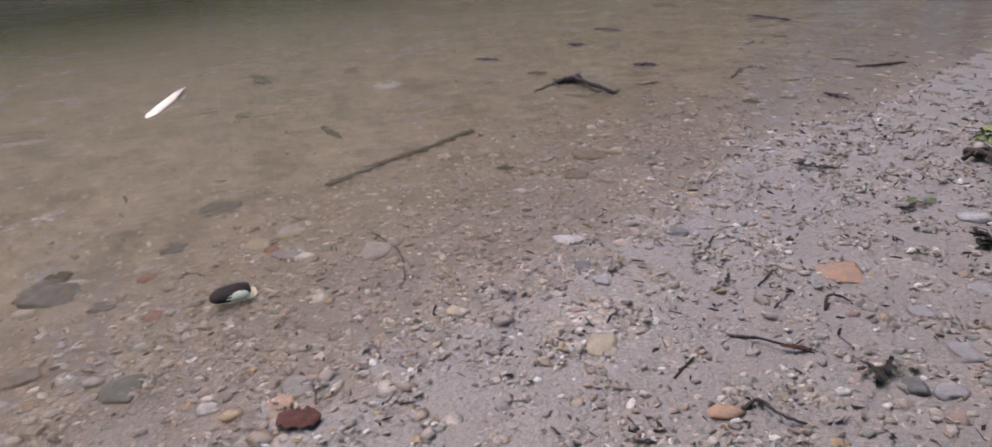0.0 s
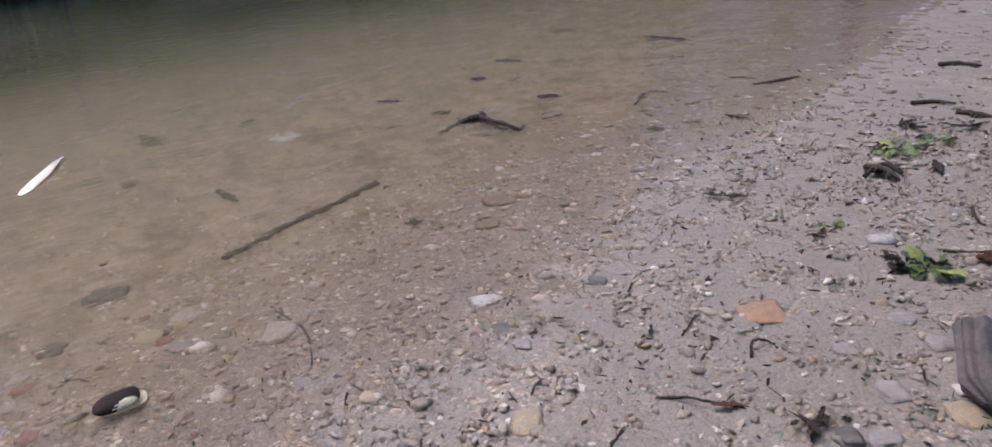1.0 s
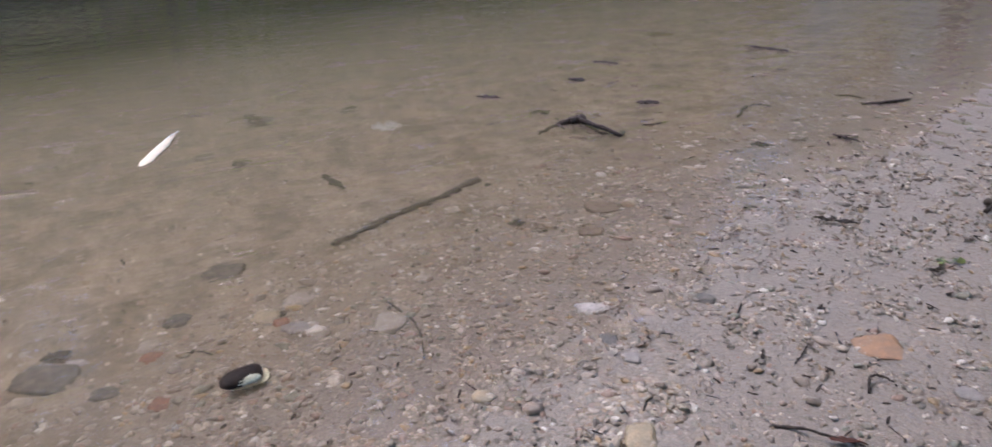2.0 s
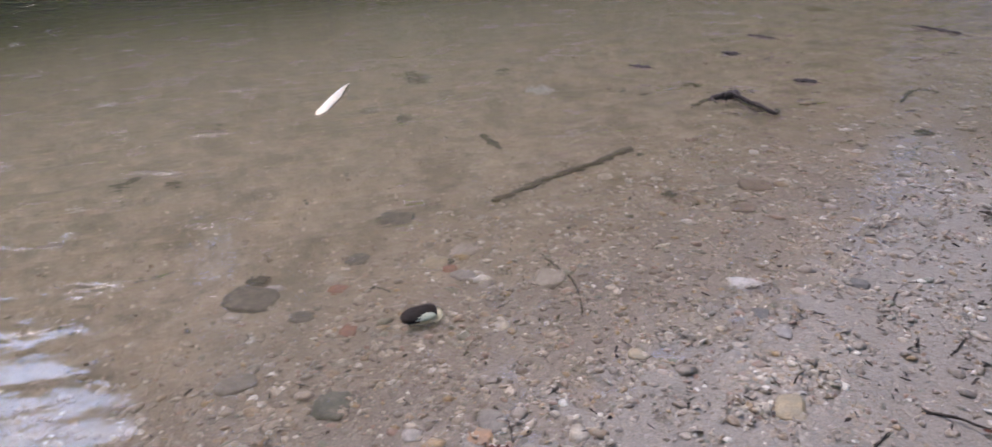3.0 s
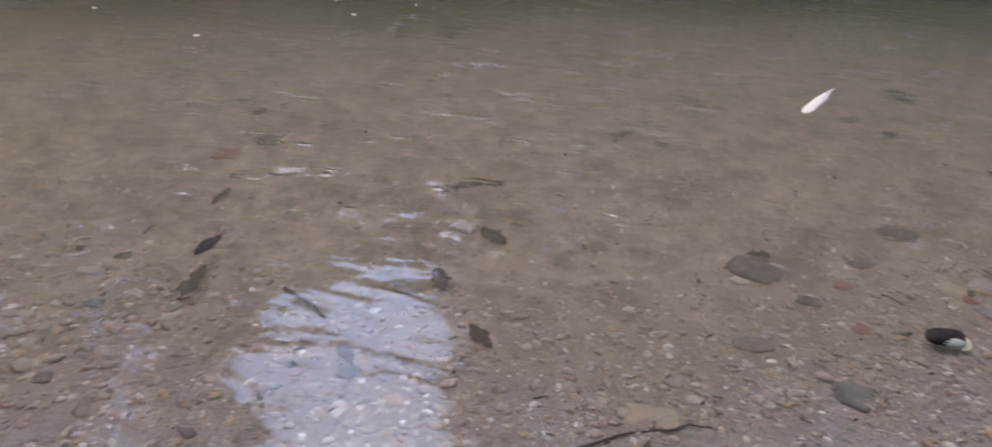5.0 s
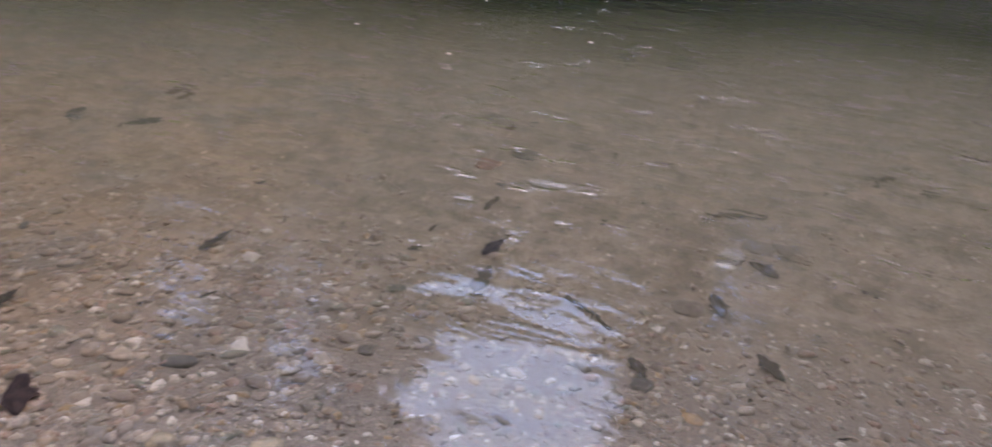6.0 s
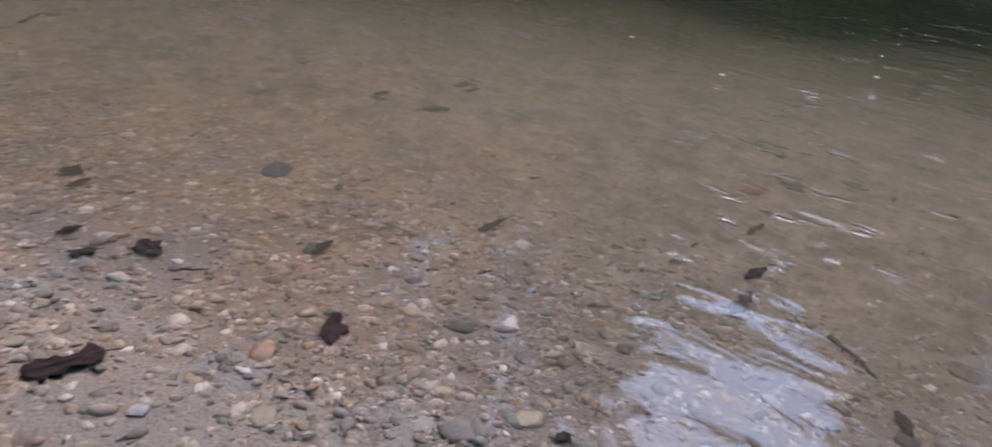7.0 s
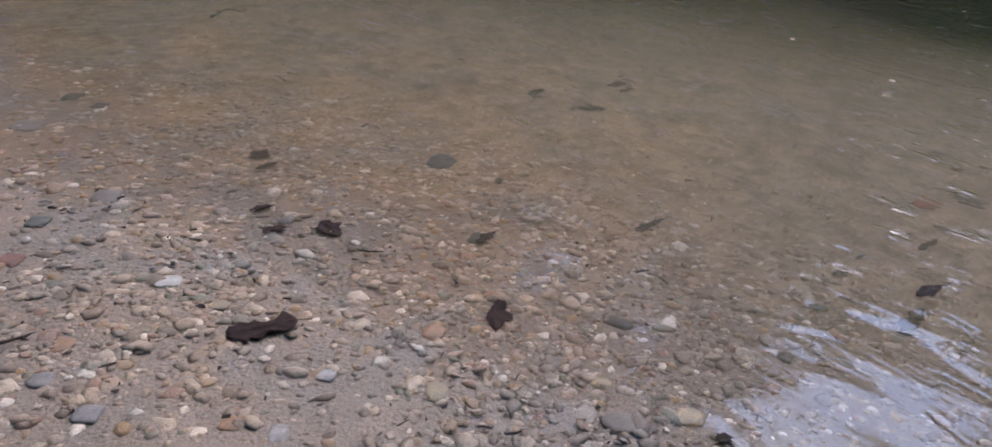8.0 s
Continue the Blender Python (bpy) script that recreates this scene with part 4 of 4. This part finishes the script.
mussel = base_at("mussel_shell", 0.205, 1.640, float(bed(0.205, 1.64)) + 0.022, 8)
bm = bmesh.new()
valve(bm, 0.043, 0.023, 0.012, -1)
lower = part("valve", bm, [M_SHELL, M_NACRE], mussel, "white nacre hollow facing up")
lower.matrix_basis = pose(0.009, -0.002, 0.003, 14, 6, 18)
bm = bmesh.new()
# white added on the outside stands in for the shell's inner face
valve(bm, 0.044, 0.025, 0.013, 1, (0.017, -0.0225, 0.026, 0.0120))
upper = part("valve", bm, [M_SHELL, M_NACRE], mussel, "black skinned outer shell with nacre white added along one edge")
upper.matrix_basis = pose(-0.004, 0.003, 0.008, 16, 4, 16)
tagged(mussel, "open freshwater mussel shell, black outside, white inside", "shell")

# a white feather afloat
feather = base_at("feather", -0.238, 3.118, 0.004, 79)
bm = bmesh.new()
top, low = [], []
for i in range(33):
    t = i / 32
    half = 0.023 * min(1, t * 5 + 0.45, (1 - t) * 2.4 + 0.05)
    half *= 1 + 0.10 * noise.noise(Vector((t * 11, 2, 0)))
    r0, r1 = [], []
    for j in range(9):
        c = j / 4 - 1
        y = c * half * (0.8 if c > 0 else 1.1) + 0.004 * math.sin(math.pi * t)
        z = 0.010 * (1 - c * c) * min(1, 4 * t, 4 * (1 - t)) + 0.008 * t * t + 0.0008 * noise.noise(Vector((t * 60, c, 3)))
        r0.append(bm.verts.new((0.385 * t, y, z + 0.0008)))
        r1.append(bm.verts.new((0.385 * t, y, z)))
    top.append(r0)
    low.append(r1)
for i in range(32):
    for j in range(8):
        bm.faces.new((top[i][j], top[i + 1][j], top[i + 1][j + 1], top[i][j + 1]))
        bm.faces.new((low[i][j], low[i][j + 1], low[i + 1][j + 1], low[i + 1][j]))
    bm.faces.new((top[i][0], low[i][0], low[i + 1][0], top[i + 1][0]))
    bm.faces.new((top[i][-1], top[i + 1][-1], low[i + 1][-1], low[i][-1]))
part("vane", bm, M_VANE, feather)
bm = bmesh.new()
tube(bm, [Vector((0.385 * t * 1.06, 0.004 * math.sin(math.pi * min(t, 1)), 0.011 * min(1, 4 * t, 4 * max(0, 1 - t)) + 0.008 * t * t)) for t in [k / 20 for k in range(21)]], [0.0012 + 0.0010 * k / 20 for k in range(21)], 6)
part("quill", bm, M_QUILL, feather, "cream quill along the middle")
tagged(feather, "long white feather floating on the water", "feather")

# three small flat white flecks at the water surface
for fx, fy, fs in ((-2.557, 3.493, 0.0121), (-2.851, 2.670, 0.0124), (-3.649, 2.795, 0.0111)):
    bm = bmesh.new()
    bmesh.ops.create_icosphere(bm, subdivisions=2, radius=fs)
    for v in bm.verts:
        v.co = Vector((v.co.x * 1.3, v.co.y, v.co.z * 0.35)) * (1 + 0.3 * noise.noise(v.co * 150))
    fleck = mesh_object("white_fleck", bm, M_VANE)
    fleck.matrix_basis = pose(fx, fy, 0.001)
    tagged(fleck, "small white fleck on the water", "foam", "foam flecks on the water")

# a ridged piece of weathered wood
bm = bmesh.new()
rings = []
for i in range(25):
    t = i / 24
    ring = []
    for j in range(64):
        a = 2 * math.pi * j / 64
        ridge = 0.0062 * math.sin(11 * a + 0.8 * math.sin(3 * t)) * (0.6 + 0.4 * math.sin(a)) + 0.002 * noise.noise(Vector((t * 5, a * 4, 1)))
        end = min(1, 0.50 + 3 * t, 0.9 + 4 * (1 - t))
        ring.append(bm.verts.new((t * 0.24, (0.062 + ridge) * end * math.cos(a), (0.026 + ridge) * end * math.sin(a) + 0.010 * math.sin(2.4 * t))))
    rings.append(ring)
for r0, r1 in zip(rings, rings[1:]):
    for j in range(64):
        bm.faces.new((r0[j], r0[(j + 1) % 64], r1[(j + 1) % 64], r1[j]))
bm.faces.new(rings[0][::-1])
bm.faces.new(rings[-1])
driftwood = mesh_object("driftwood", bm, M_WOOD)
driftwood.matrix_basis = pose(1.570, 0.936, float(bed(1.58, 0.92)) + 0.026, 0, 0, 46)
tagged(driftwood, "grey brown weathered wood piece with deep ridges", "driftwood")


# green sprigs washed up on the shore
def sprig_leaf_mesh():
    bm = bmesh.new()
    leaf_blade(bm, 1.0, 0.62, 0.2, 0, 3)
    for v in bm.verts:
        v.co.z = v.co.z * 0.6 - 0.25 * v.co.x ** 2
    me = bpy.data.meshes.new("leaf")
    bm.to_mesh(me)
    bm.free()
    me.materials.append(M_SPRIG)
    me.polygons.foreach_set("use_smooth", np.ones(len(me.polygons), bool))
    return me


SPRIG_LEAF = sprig_leaf_mesh()


def sprig(x, y, reach, leaves, size, seed, label):
    rnd = random.Random(seed)
    ob = base_at("green_sprig", x, y, float(bed(x, y)) + 0.004, rnd.uniform(0, 360))
    stems = max(2, leaves // 4)
    for k in range(stems):
        a = 2 * math.pi * k / stems + rnd.uniform(-0.4, 0.4)
        tip = Vector((math.cos(a), math.sin(a), 0)) * reach * rnd.uniform(0.6, 1)
        path = smooth_path([Vector((0, 0, 0.002)), tip * 0.5 + Vector((0, 0, reach * 0.20)), tip + Vector((0, 0, reach * 0.10))], 5)
        bm = bmesh.new()
        tube(bm, path, [0.0016 - 0.00008 * j for j in range(len(path))], 6, seed)
        part("stem", bm, M_STEM, ob)
        for j in range(max(1, leaves // stems)):
            lf = new("leaf", SPRIG_LEAF)
            lf.parent = ob
            at = path[min(len(path) - 1, 3 + j * 2)]
            s = size * rnd.uniform(0.7, 1.15)
            lf.matrix_basis = Matrix.LocRotScale(at, Euler((rnd.uniform(-0.9, 0.9), rnd.uniform(-0.6, 0.4), a + rnd.uniform(-1.5, 1.5))), (s, s, s))
    return tagged(ob, label, "plant", "green sprigs on the shore")


sprig(1.872, 1.385, 0.062, 28, 0.040, 1, "leafy green sprig lying on damp gravel")
shreds("dead_leaf", 1.845, 1.44, 0.06, 6, M_LEAFDK, "rotten dark leaf in shreds under a green sprig")
sprig(1.858, 1.668, 0.034, 8, 0.024, 2, "small green sprig lying on damp gravel")
shreds("dead_leaf", 1.80, 1.64, 0.036, 4, M_LEAFDK, "small dark leaf in shreds beside a green sprig")
sprig(2.436, 2.048, 0.080, 24, 0.042, 3, "leafy green sprig beside dark rotten twigs")
sprig(2.590, 2.060, 0.070, 16, 0.036, 4, "sparse green sprig on damp gravel")
shreds("dead_leaf", 2.63, 2.22, 0.08, 7, M_LEAFDK, "rotten black leaf in shreds on damp gravel")


# ---- the trees: mirrored ones on the far bank, unseen shading ones behind the camera ----
def tree_meshes(seed, height, radius, foot, leaves):
    rnd = random.Random(seed)
    bm = bmesh.new()
    path = smooth_path([Vector((0, 0, -0.4)), Vector((rnd.uniform(-0.2, 0.2), rnd.uniform(-0.2, 0.2), height * 0.3)), Vector((rnd.uniform(-0.4, 0.4), rnd.uniform(-0.4, 0.4), height * 0.65)), Vector((0, 0, height * 0.95))], 5)
    tube(bm, path, [height * 0.02 * (1 - 0.92 * k / (len(path) - 1)) for k in range(len(path))], 10, seed)
    tips = []
    for k in range(16):
        at = path[3 + int(k * (len(path) - 5) / 16)]
        a = k * 2.4 + rnd.uniform(-0.4, 0.4)
        t = at.z / height
        reach = radius * (1.05 - 0.7 * max(0, t - 0.35)) * rnd.uniform(0.7, 1)
        end = at + Vector((math.cos(a) * reach, math.sin(a) * reach, reach * rnd.uniform(0.1, 0.6)))
        limb = smooth_path([at, (at + end) / 2 + Vector((0, 0, 0.15 * reach)), end], 4)
        tube(bm, limb, [height * 0.006 * (1 - 0.8 * j / (len(limb) - 1)) for j in range(len(limb))], 6, seed + k)
        tips += limb[2:]
    trunk = bpy.data.meshes.new("trunk")
    bm.to_mesh(trunk)
    bm.free()
    trunk.materials.append(M_BARK)
    trunk.polygons.foreach_set("use_smooth", np.ones(len(trunk.polygons), bool))
    g = np.random.default_rng(seed)
    clumps = []
    for k in range(150):
        z = g.uniform(foot, 1.0)
        r = radius * math.sin(math.pi * min(1, max(0.06, (z - foot) / (1 - foot) * 0.80 + 0.18))) ** 0.6
        a, d = g.uniform(0, 2 * math.pi), r * math.sqrt(g.uniform(0.1, 1))
        clumps.append((d * math.cos(a), d * math.sin(a), z * height, g.uniform(0.45, 0.95)))
    clumps += [(*t, 0.6) for t in tips]
    clumps = np.array(clumps)
    pick = clumps[g.integers(0, len(clumps), leaves)]
    way = g.normal(size=(leaves, 3))
    way /= np.linalg.norm(way, axis=1)[:, None]
    centre = pick[:, :3] + way * (pick[:, 3:] * radius / 3 * g.uniform(0.3, 1, (leaves, 1)) ** 0.5)
    side = np.cross(way + g.normal(scale=0.5, size=(leaves, 3)), g.normal(size=(leaves, 3)))
    side /= np.linalg.norm(side, axis=1)[:, None]
    up = np.cross(side, way)
    size = g.uniform(0.07, 0.14, (leaves, 1))
    quad = np.stack([centre - side * size * 1.6, centre - up * size * 0.8, centre + side * size * 1.6, centre + up * size * 0.8], 1).reshape(-1, 3)
    crown = bpy.data.meshes.new("crown")
    crown.from_pydata(quad.tolist(), [], np.arange(4 * leaves).reshape(-1, 4).tolist())
    crown.materials.append(M_CROWN)
    return trunk, crown


def tree(meshes, x, y, turn, scale, label):
    ob = base_at("tree", x, y, float(bed(x, y)), turn)
    ob.scale = (scale, scale, scale)
    for name, me in zip(("trunk", "crown"), meshes):
        p = new(name, me)
        p.parent = ob
    return tagged(ob, label, "tree", "trees along the river")


TALL = [tree_meshes(11, 15.0, 3.3, 0.06, 11500), tree_meshes(12, 16.0, 3.6, 0.08, 12000), tree_meshes(13, 14.0, 3.2, 0.05, 11000)]
LOW = tree_meshes(14, 5.6, 2.2, 0.02, 9000)
TREE_LABEL, LOW_LABEL = "tall dense green broadleaf tree on the river bank", "low bushy green tree on the river bank"
SLIM = {0: tree_meshes(17, 15.0, 1.25, 0.03, 6500), 1: tree_meshes(19, 14.5, 0.9, 0.03, 1900)}
# the crowns stand apart here and there and let slits of sky through; opposite the camera is a wide gap over low trees
for k, along in enumerate((6.3, 14.1, 21.8, 29.0, -10.6, -17.6, -24.5, -31.0)):
    tree(TALL[k % 3], *spot(along, 13.2 + (k % 2) * 0.9), 73 * k, 1.06 + 0.05 * (k % 3), TREE_LABEL)
for along, out, kind in ((-4.3, 13.4, 0), (-5.3, 17.4, 0), (-4.1, 15.2, 0), (2.1, 13.4, 1), (2.6, 16.6, 1), (-6.6, 13.8, 1), (-7.0, 14.8, 1), (-7.9, 16.4, 1), (3.6, 16.6, 0), (-8.4, 17.8, 1), (10.4, 14.0, 1), (17.8, 14.0, 1)):
    tree(SLIM[kind], *spot(along, out), 40 * along, 1.15, ("slender tall green tree on the river bank", "slender thinly leaved tree on the river bank")[kind])
for k, along in enumerate((7.6, 18.7, 27.0, -13.2, -21.8)):
    tree(TALL[(k + 1) % 3], *spot(along, 17.8), 51 * k + 20, 1.3, TREE_LABEL)
for k, (along, out) in enumerate(((-2.4, 13.8), (1.06, 14.0), (-0.7, 15.4))):
    tree(LOW, *spot(along, out), 97 * k, 1.05, LOW_LABEL)
for k, (along, out) in enumerate(((7.0, 12.0), (-9.8, 12.4), (14.0, 12.0), (-15.2, 12.4), (-8.0, 16.0))):
    tree(LOW, *spot(along, out), 97 * k + 30, 1.1, LOW_LABEL)
# unseen trees added on the near shore to block sky light and shade it
SHADE_TREE = tree_meshes(15, 13.0, 5.6, 0.30, 26000)
for k, (along, out) in enumerate(((-13.5, -4.8), (-8.3, -2.1), (-2.4, -4.5), (2.8, -4.2), (8.0, -4.4), (13.5, -4.8))):
    tree(SHADE_TREE, *spot(along, out), 61 * k + 9, 1.0, "spreading green tree overhanging the river shore")
# more unseen trees added behind these to close off the sky
for k, (along, out) in enumerate(((-10.0, -7.5), (-5.0, -8.5), (0.0, -7.5), (5.0, -8.5), (10.5, -7.5), (-20.0, -4.0), (19.5, -4.0))):
    tree(TALL[k % 3], *spot(along, out), 41 * k + 5, 1.1, TREE_LABEL)
for k, (along, out) in enumerate(((25.0, 1.0), (26.0, 5.5), (25.0, -3.5), (-25.0, 1.0), (-26.0, 5.5), (31.0, 9.0), (-31.0, 9.0))):
    tree(TALL[k % 3], *spot(along, out), 33 * k + 5, 1.2, TREE_LABEL)
for k in range(25):
    tree(LOW, *spot(-24.5 + 2 * k, 10.1 + 0.4 * (k % 3)), 77 * k, 0.55 + 0.06 * (k % 4), LOW_LABEL)
for k, along in enumerate((-26.0, -20.0, -14.0, -6.5, -2.4, 1.8, 10.6, 20.5, 26.0)):
    tree(LOW, *spot(along, 20.5 + 2 * (k % 2)), 19 * k, 1.3, LOW_LABEL)

# ---- the gravel, stone by stone ----
corner = np.array([(1, 0, 0), (-1, 0, 0), (0, 1, 0), (0, -1, 0), (0, 0, 1), (0, 0, -1)], float)
PV, PF, mids = [tuple(c) for c in corner], [], {}


def midpoint(i, j):
    key = (min(i, j), max(i, j))
    if key not in mids:
        m = (corner[i] + corner[j]) / 2
        mids[key] = len(PV)
        PV.append(tuple(m / np.linalg.norm(m)))
    return mids[key]


for i in (0, 1):
    for j in (2, 3):
        for k in (4, 5):
            tri = (i, j, k) if (i + j + k) % 2 == 0 else (i, k, j)
            if np.dot(np.cross(corner[tri[1]] - corner[tri[0]], corner[tri[2]] - corner[tri[0]]), corner[tri[0]]) < 0:
                tri = (tri[0], tri[2], tri[1])
            a, b, c = midpoint(tri[0], tri[1]), midpoint(tri[1], tri[2]), midpoint(tri[2], tri[0])
            PF += [(tri[0], a, c), (a, tri[1], b), (c, b, tri[2]), (a, b, c)]
PV, PF = np.array(PV), np.array(PF)
rng = np.random.default_rng(5)
SHAPES = []
for k in range(24):
    lump = 1 + rng.normal(scale=0.19, size=(len(PV), 1))
    v = PV * lump * np.array([1.0, rng.uniform(0.6, 1.0), rng.uniform(0.26, 0.5)])
    SHAPES.append(v)


def patchy(x, y):
    """Where pebbles lie thick: on the shore and the first shallows, in drifts further out."""
    s, along = shore(x, y)
    drift = 0.5 + 0.25 * (np.sin(2.3 * x + 1.1 * y + 0.4) + np.sin(1.7 * y - 3.1 * x + 2.0))
    shelf = 0.55 + 0.35 * np.clip(-along / 2.0, 0, 1)
    fade = np.clip(1 - (s - shelf + 0.25 * drift) / 0.5, 0.0, 1)
    mud = np.clip(0.55 + 0.45 * np.sin(5.3 * x + 2.1 * y) * np.sin(4.1 * y - 1.7 * x + 0.8) - 0.30 * np.clip(along + 0.3, 0, 1.2), 0.12, 1)
    return np.clip(np.minimum(fade, np.where(s < 0.3, mud + 0.12, 0.8)), 0.03 + 0.07 * drift, 1)


def clumps_at(along, out):
    """Small stones lie in clumps a hand wide, with smooth mud between them."""
    a = np.sin(13 * along + 4 * np.sin(9 * out)) * np.sin(16 * out + 3 * np.sin(8 * along + 1))
    b = np.sin(31 * along - 12 * out + 2 * np.sin(17 * out)) * np.sin(27 * out + 9 * along)
    return np.clip(0.42 + 0.45 * a + 0.35 * b, 0, 1) ** 1.3


def scatter(total, a0, a1, o0, o1, mean):
    along, out = rng.uniform(a0, a1, total), rng.uniform(o0, o1, total)
    x, y = spot(along, out)
    bare = np.clip((0.05 - shore(x, y)[0]) / 0.2, 0, 1) * np.clip((along + 0.9) / 0.6, 0.35, 1)
    keep = rng.uniform(size=total) < patchy(x, y) * (1 - bare + bare * (0.12 + 1.1 * clumps_at(along, out)))
    x, y = x[keep], y[keep]
    r = np.clip(mean * np.exp(rng.normal(scale=0.45, size=len(x))), 0.003, 0.030)
    return x, y, r


zones = [scatter(24000, -2.8, -0.7, -1.05, 1.5, 0.0102), scatter(42000, -0.7, 2.7, -1.05, 1.5, 0.0074), scatter(14000, 2.7, 6.5, -1.3, 2.4, 0.011), scatter(12000, -5.5, -2.8, -1.7, 1.6, 0.011), scatter(2500, -5.0, 6.0, 1.5, 4.0, 0.013)]
fa, fo = rng.uniform(-1.2, 3.6, 60000), rng.uniform(-1.05, 0.35, 60000)
thick = rng.uniform(size=60000) < 0.02 + 1.1 * clumps_at(fa, fo)
fa, fo = fa[thick], fo[thick]
zones.append((*spot(fa, fo), np.clip(0.0048 * np.exp(rng.normal(scale=0.4, size=len(fa))), 0.002, 0.011)))
chips = len(fa)
px, py, pr = (np.concatenate([z[k] for z in zones]) for k in range(3))
turn = rng.uniform(0, 2 * np.pi, len(px))
tilt = rng.normal(scale=0.16, size=(len(px), 2))
tilt[-chips:] *= 2.6
form = rng.integers(0, len(SHAPES), len(px))
sunk = np.where(shore(px, py)[1] > -0.9, 0.13, 0.17)
pz = rough_bed(px, py) + (rng.uniform(-0.02, 0.16, len(px)) - sunk) * pr
pz[-chips:] += 0.18 * pr[-chips:]
pa, po = shore(px, py)[1], shore(px, py)[0]
big = np.where((pr > 0.0145) & (np.abs(pa + 0.1) < 1.9) & (np.abs(po) < 0.75))[0][:300]
single = np.zeros(len(px), bool)
single[big] = True
for where in [np.where(~single)[0]]:
    v = np.array(SHAPES)[form[where]] * pr[where][:, None, None]
    ct, st = np.cos(turn[where])[:, None], np.sin(turn[where])[:, None]
    vx, vy = v[..., 0] * ct - v[..., 1] * st, v[..., 0] * st + v[..., 1] * ct
    vz = v[..., 2] + vx * tilt[where, :1] + vy * tilt[where, 1:]
    verts = np.stack([vx + px[where][:, None], vy + py[where][:, None], vz + pz[where][:, None]], -1).reshape(-1, 3)
    faces = (PF[None] + (np.arange(len(where)) * len(PV))[:, None, None]).reshape(-1, 3)
    me = bpy.data.meshes.new("gravel")
    me.vertices.add(len(verts))
    me.vertices.foreach_set("co", verts.ravel().astype(np.float32))
    me.loops.add(len(faces) * 3)
    me.loops.foreach_set("vertex_index", faces.ravel().astype(np.int32))
    me.polygons.add(len(faces))
    me.polygons.foreach_set("loop_start", (np.arange(len(faces)) * 3).astype(np.int32))
    me.polygons.foreach_set("loop_total", np.full(len(faces), 3, np.int32))
    me.update()
    me.polygons.foreach_set("use_smooth", np.repeat(pr[where] > 0.009, len(PF)))
    me.materials.append(M_PEBBLES)
    gravel = new("gravel", me)
    gravel.parent = ground
    tagged(gravel, "loose mixed river gravel", kind="stuff")

shape_meshes = []
for v in SHAPES:
    me = bpy.data.meshes.new("pebble")
    me.from_pydata(v.tolist(), [], PF.tolist())
    me.polygons.foreach_set("use_smooth", np.ones(len(PF), bool))
    me.materials.append(M_PEBBLE)
    shape_meshes.append(me)
for k in big:
    pb = new("pebble", shape_meshes[form[k]])
    pb.parent = ground
    s = float(pr[k])
    pb.matrix_basis = Matrix.LocRotScale((float(px[k]), float(py[k]), float(pz[k])), Euler((float(tilt[k, 1]), float(-tilt[k, 0]), float(turn[k]))), (s, s, s))

# bits of bark, stalk and dead leaf strewn over the shore, past counting
bm_v, bm_f = [], []
for k in range(3000):
    sunken = k >= 2800
    along, out = (rng.uniform(-1.5, 6.0), rng.uniform(0.4, 2.6)) if sunken else (rng.uniform(-2.6, 5.5), rng.uniform(-1.1, 0.55))
    if not sunken and rng.uniform() > (0.35 if along < 0.4 else 1.0) * (1.0 if out < 0.1 else 0.4):
        continue
    x, y = spot(along, out)
    long, wide, a = 0.003 + 0.014 * rng.uniform() ** 3, 0.0010 + 0.004 * rng.uniform() ** 3, rng.uniform(0, math.pi)
    if sunken:
        long, wide = 0.004 + 0.022 * rng.uniform() ** 3, 0.002 + 0.010 * rng.uniform() ** 3
    c, sn = math.cos(a), math.sin(a)
    z = float(rough_bed(np.array(x), np.array(y))) + 0.004
    tip, first = rng.uniform(0, 0.006, 2), len(bm_v)
    for i, (u, w) in enumerate(((-1, -0.5), (-0.2, -1), (0.6, -0.8), (1, 0.2), (0.3, 1), (-0.7, 0.7))):
        u, w = u * rng.uniform(0.45, 1.25), w * rng.uniform(0.3, 1.3)
        lift = tip[0] * (u + 1) / 2 + tip[1] * (w + 1) / 2
        bm_v.append((x + c * u * long - sn * w * wide, y + sn * u * long + c * w * wide, z + lift + 0.0018))
        bm_v.append((x + c * u * long - sn * w * wide, y + sn * u * long + c * w * wide, z + lift))
    bm_f.append([first + 2 * i for i in range(6)])
    bm_f.append([first + 2 * i + 1 for i in range(5, -1, -1)])
    bm_f += [[first + 2 * i, first + 2 * i + 1, first + 2 * ((i + 1) % 6) + 1, first + 2 * ((i + 1) % 6)] for i in range(6)]
me = bpy.data.meshes.new("leaf_litter")
me.from_pydata(bm_v, [], bm_f)
me.materials.append(M_TWIG)
tagged(new("leaf_litter", me), "dark bits of bark and dead leaf strewn on gravel", "litter", kind="stuff")
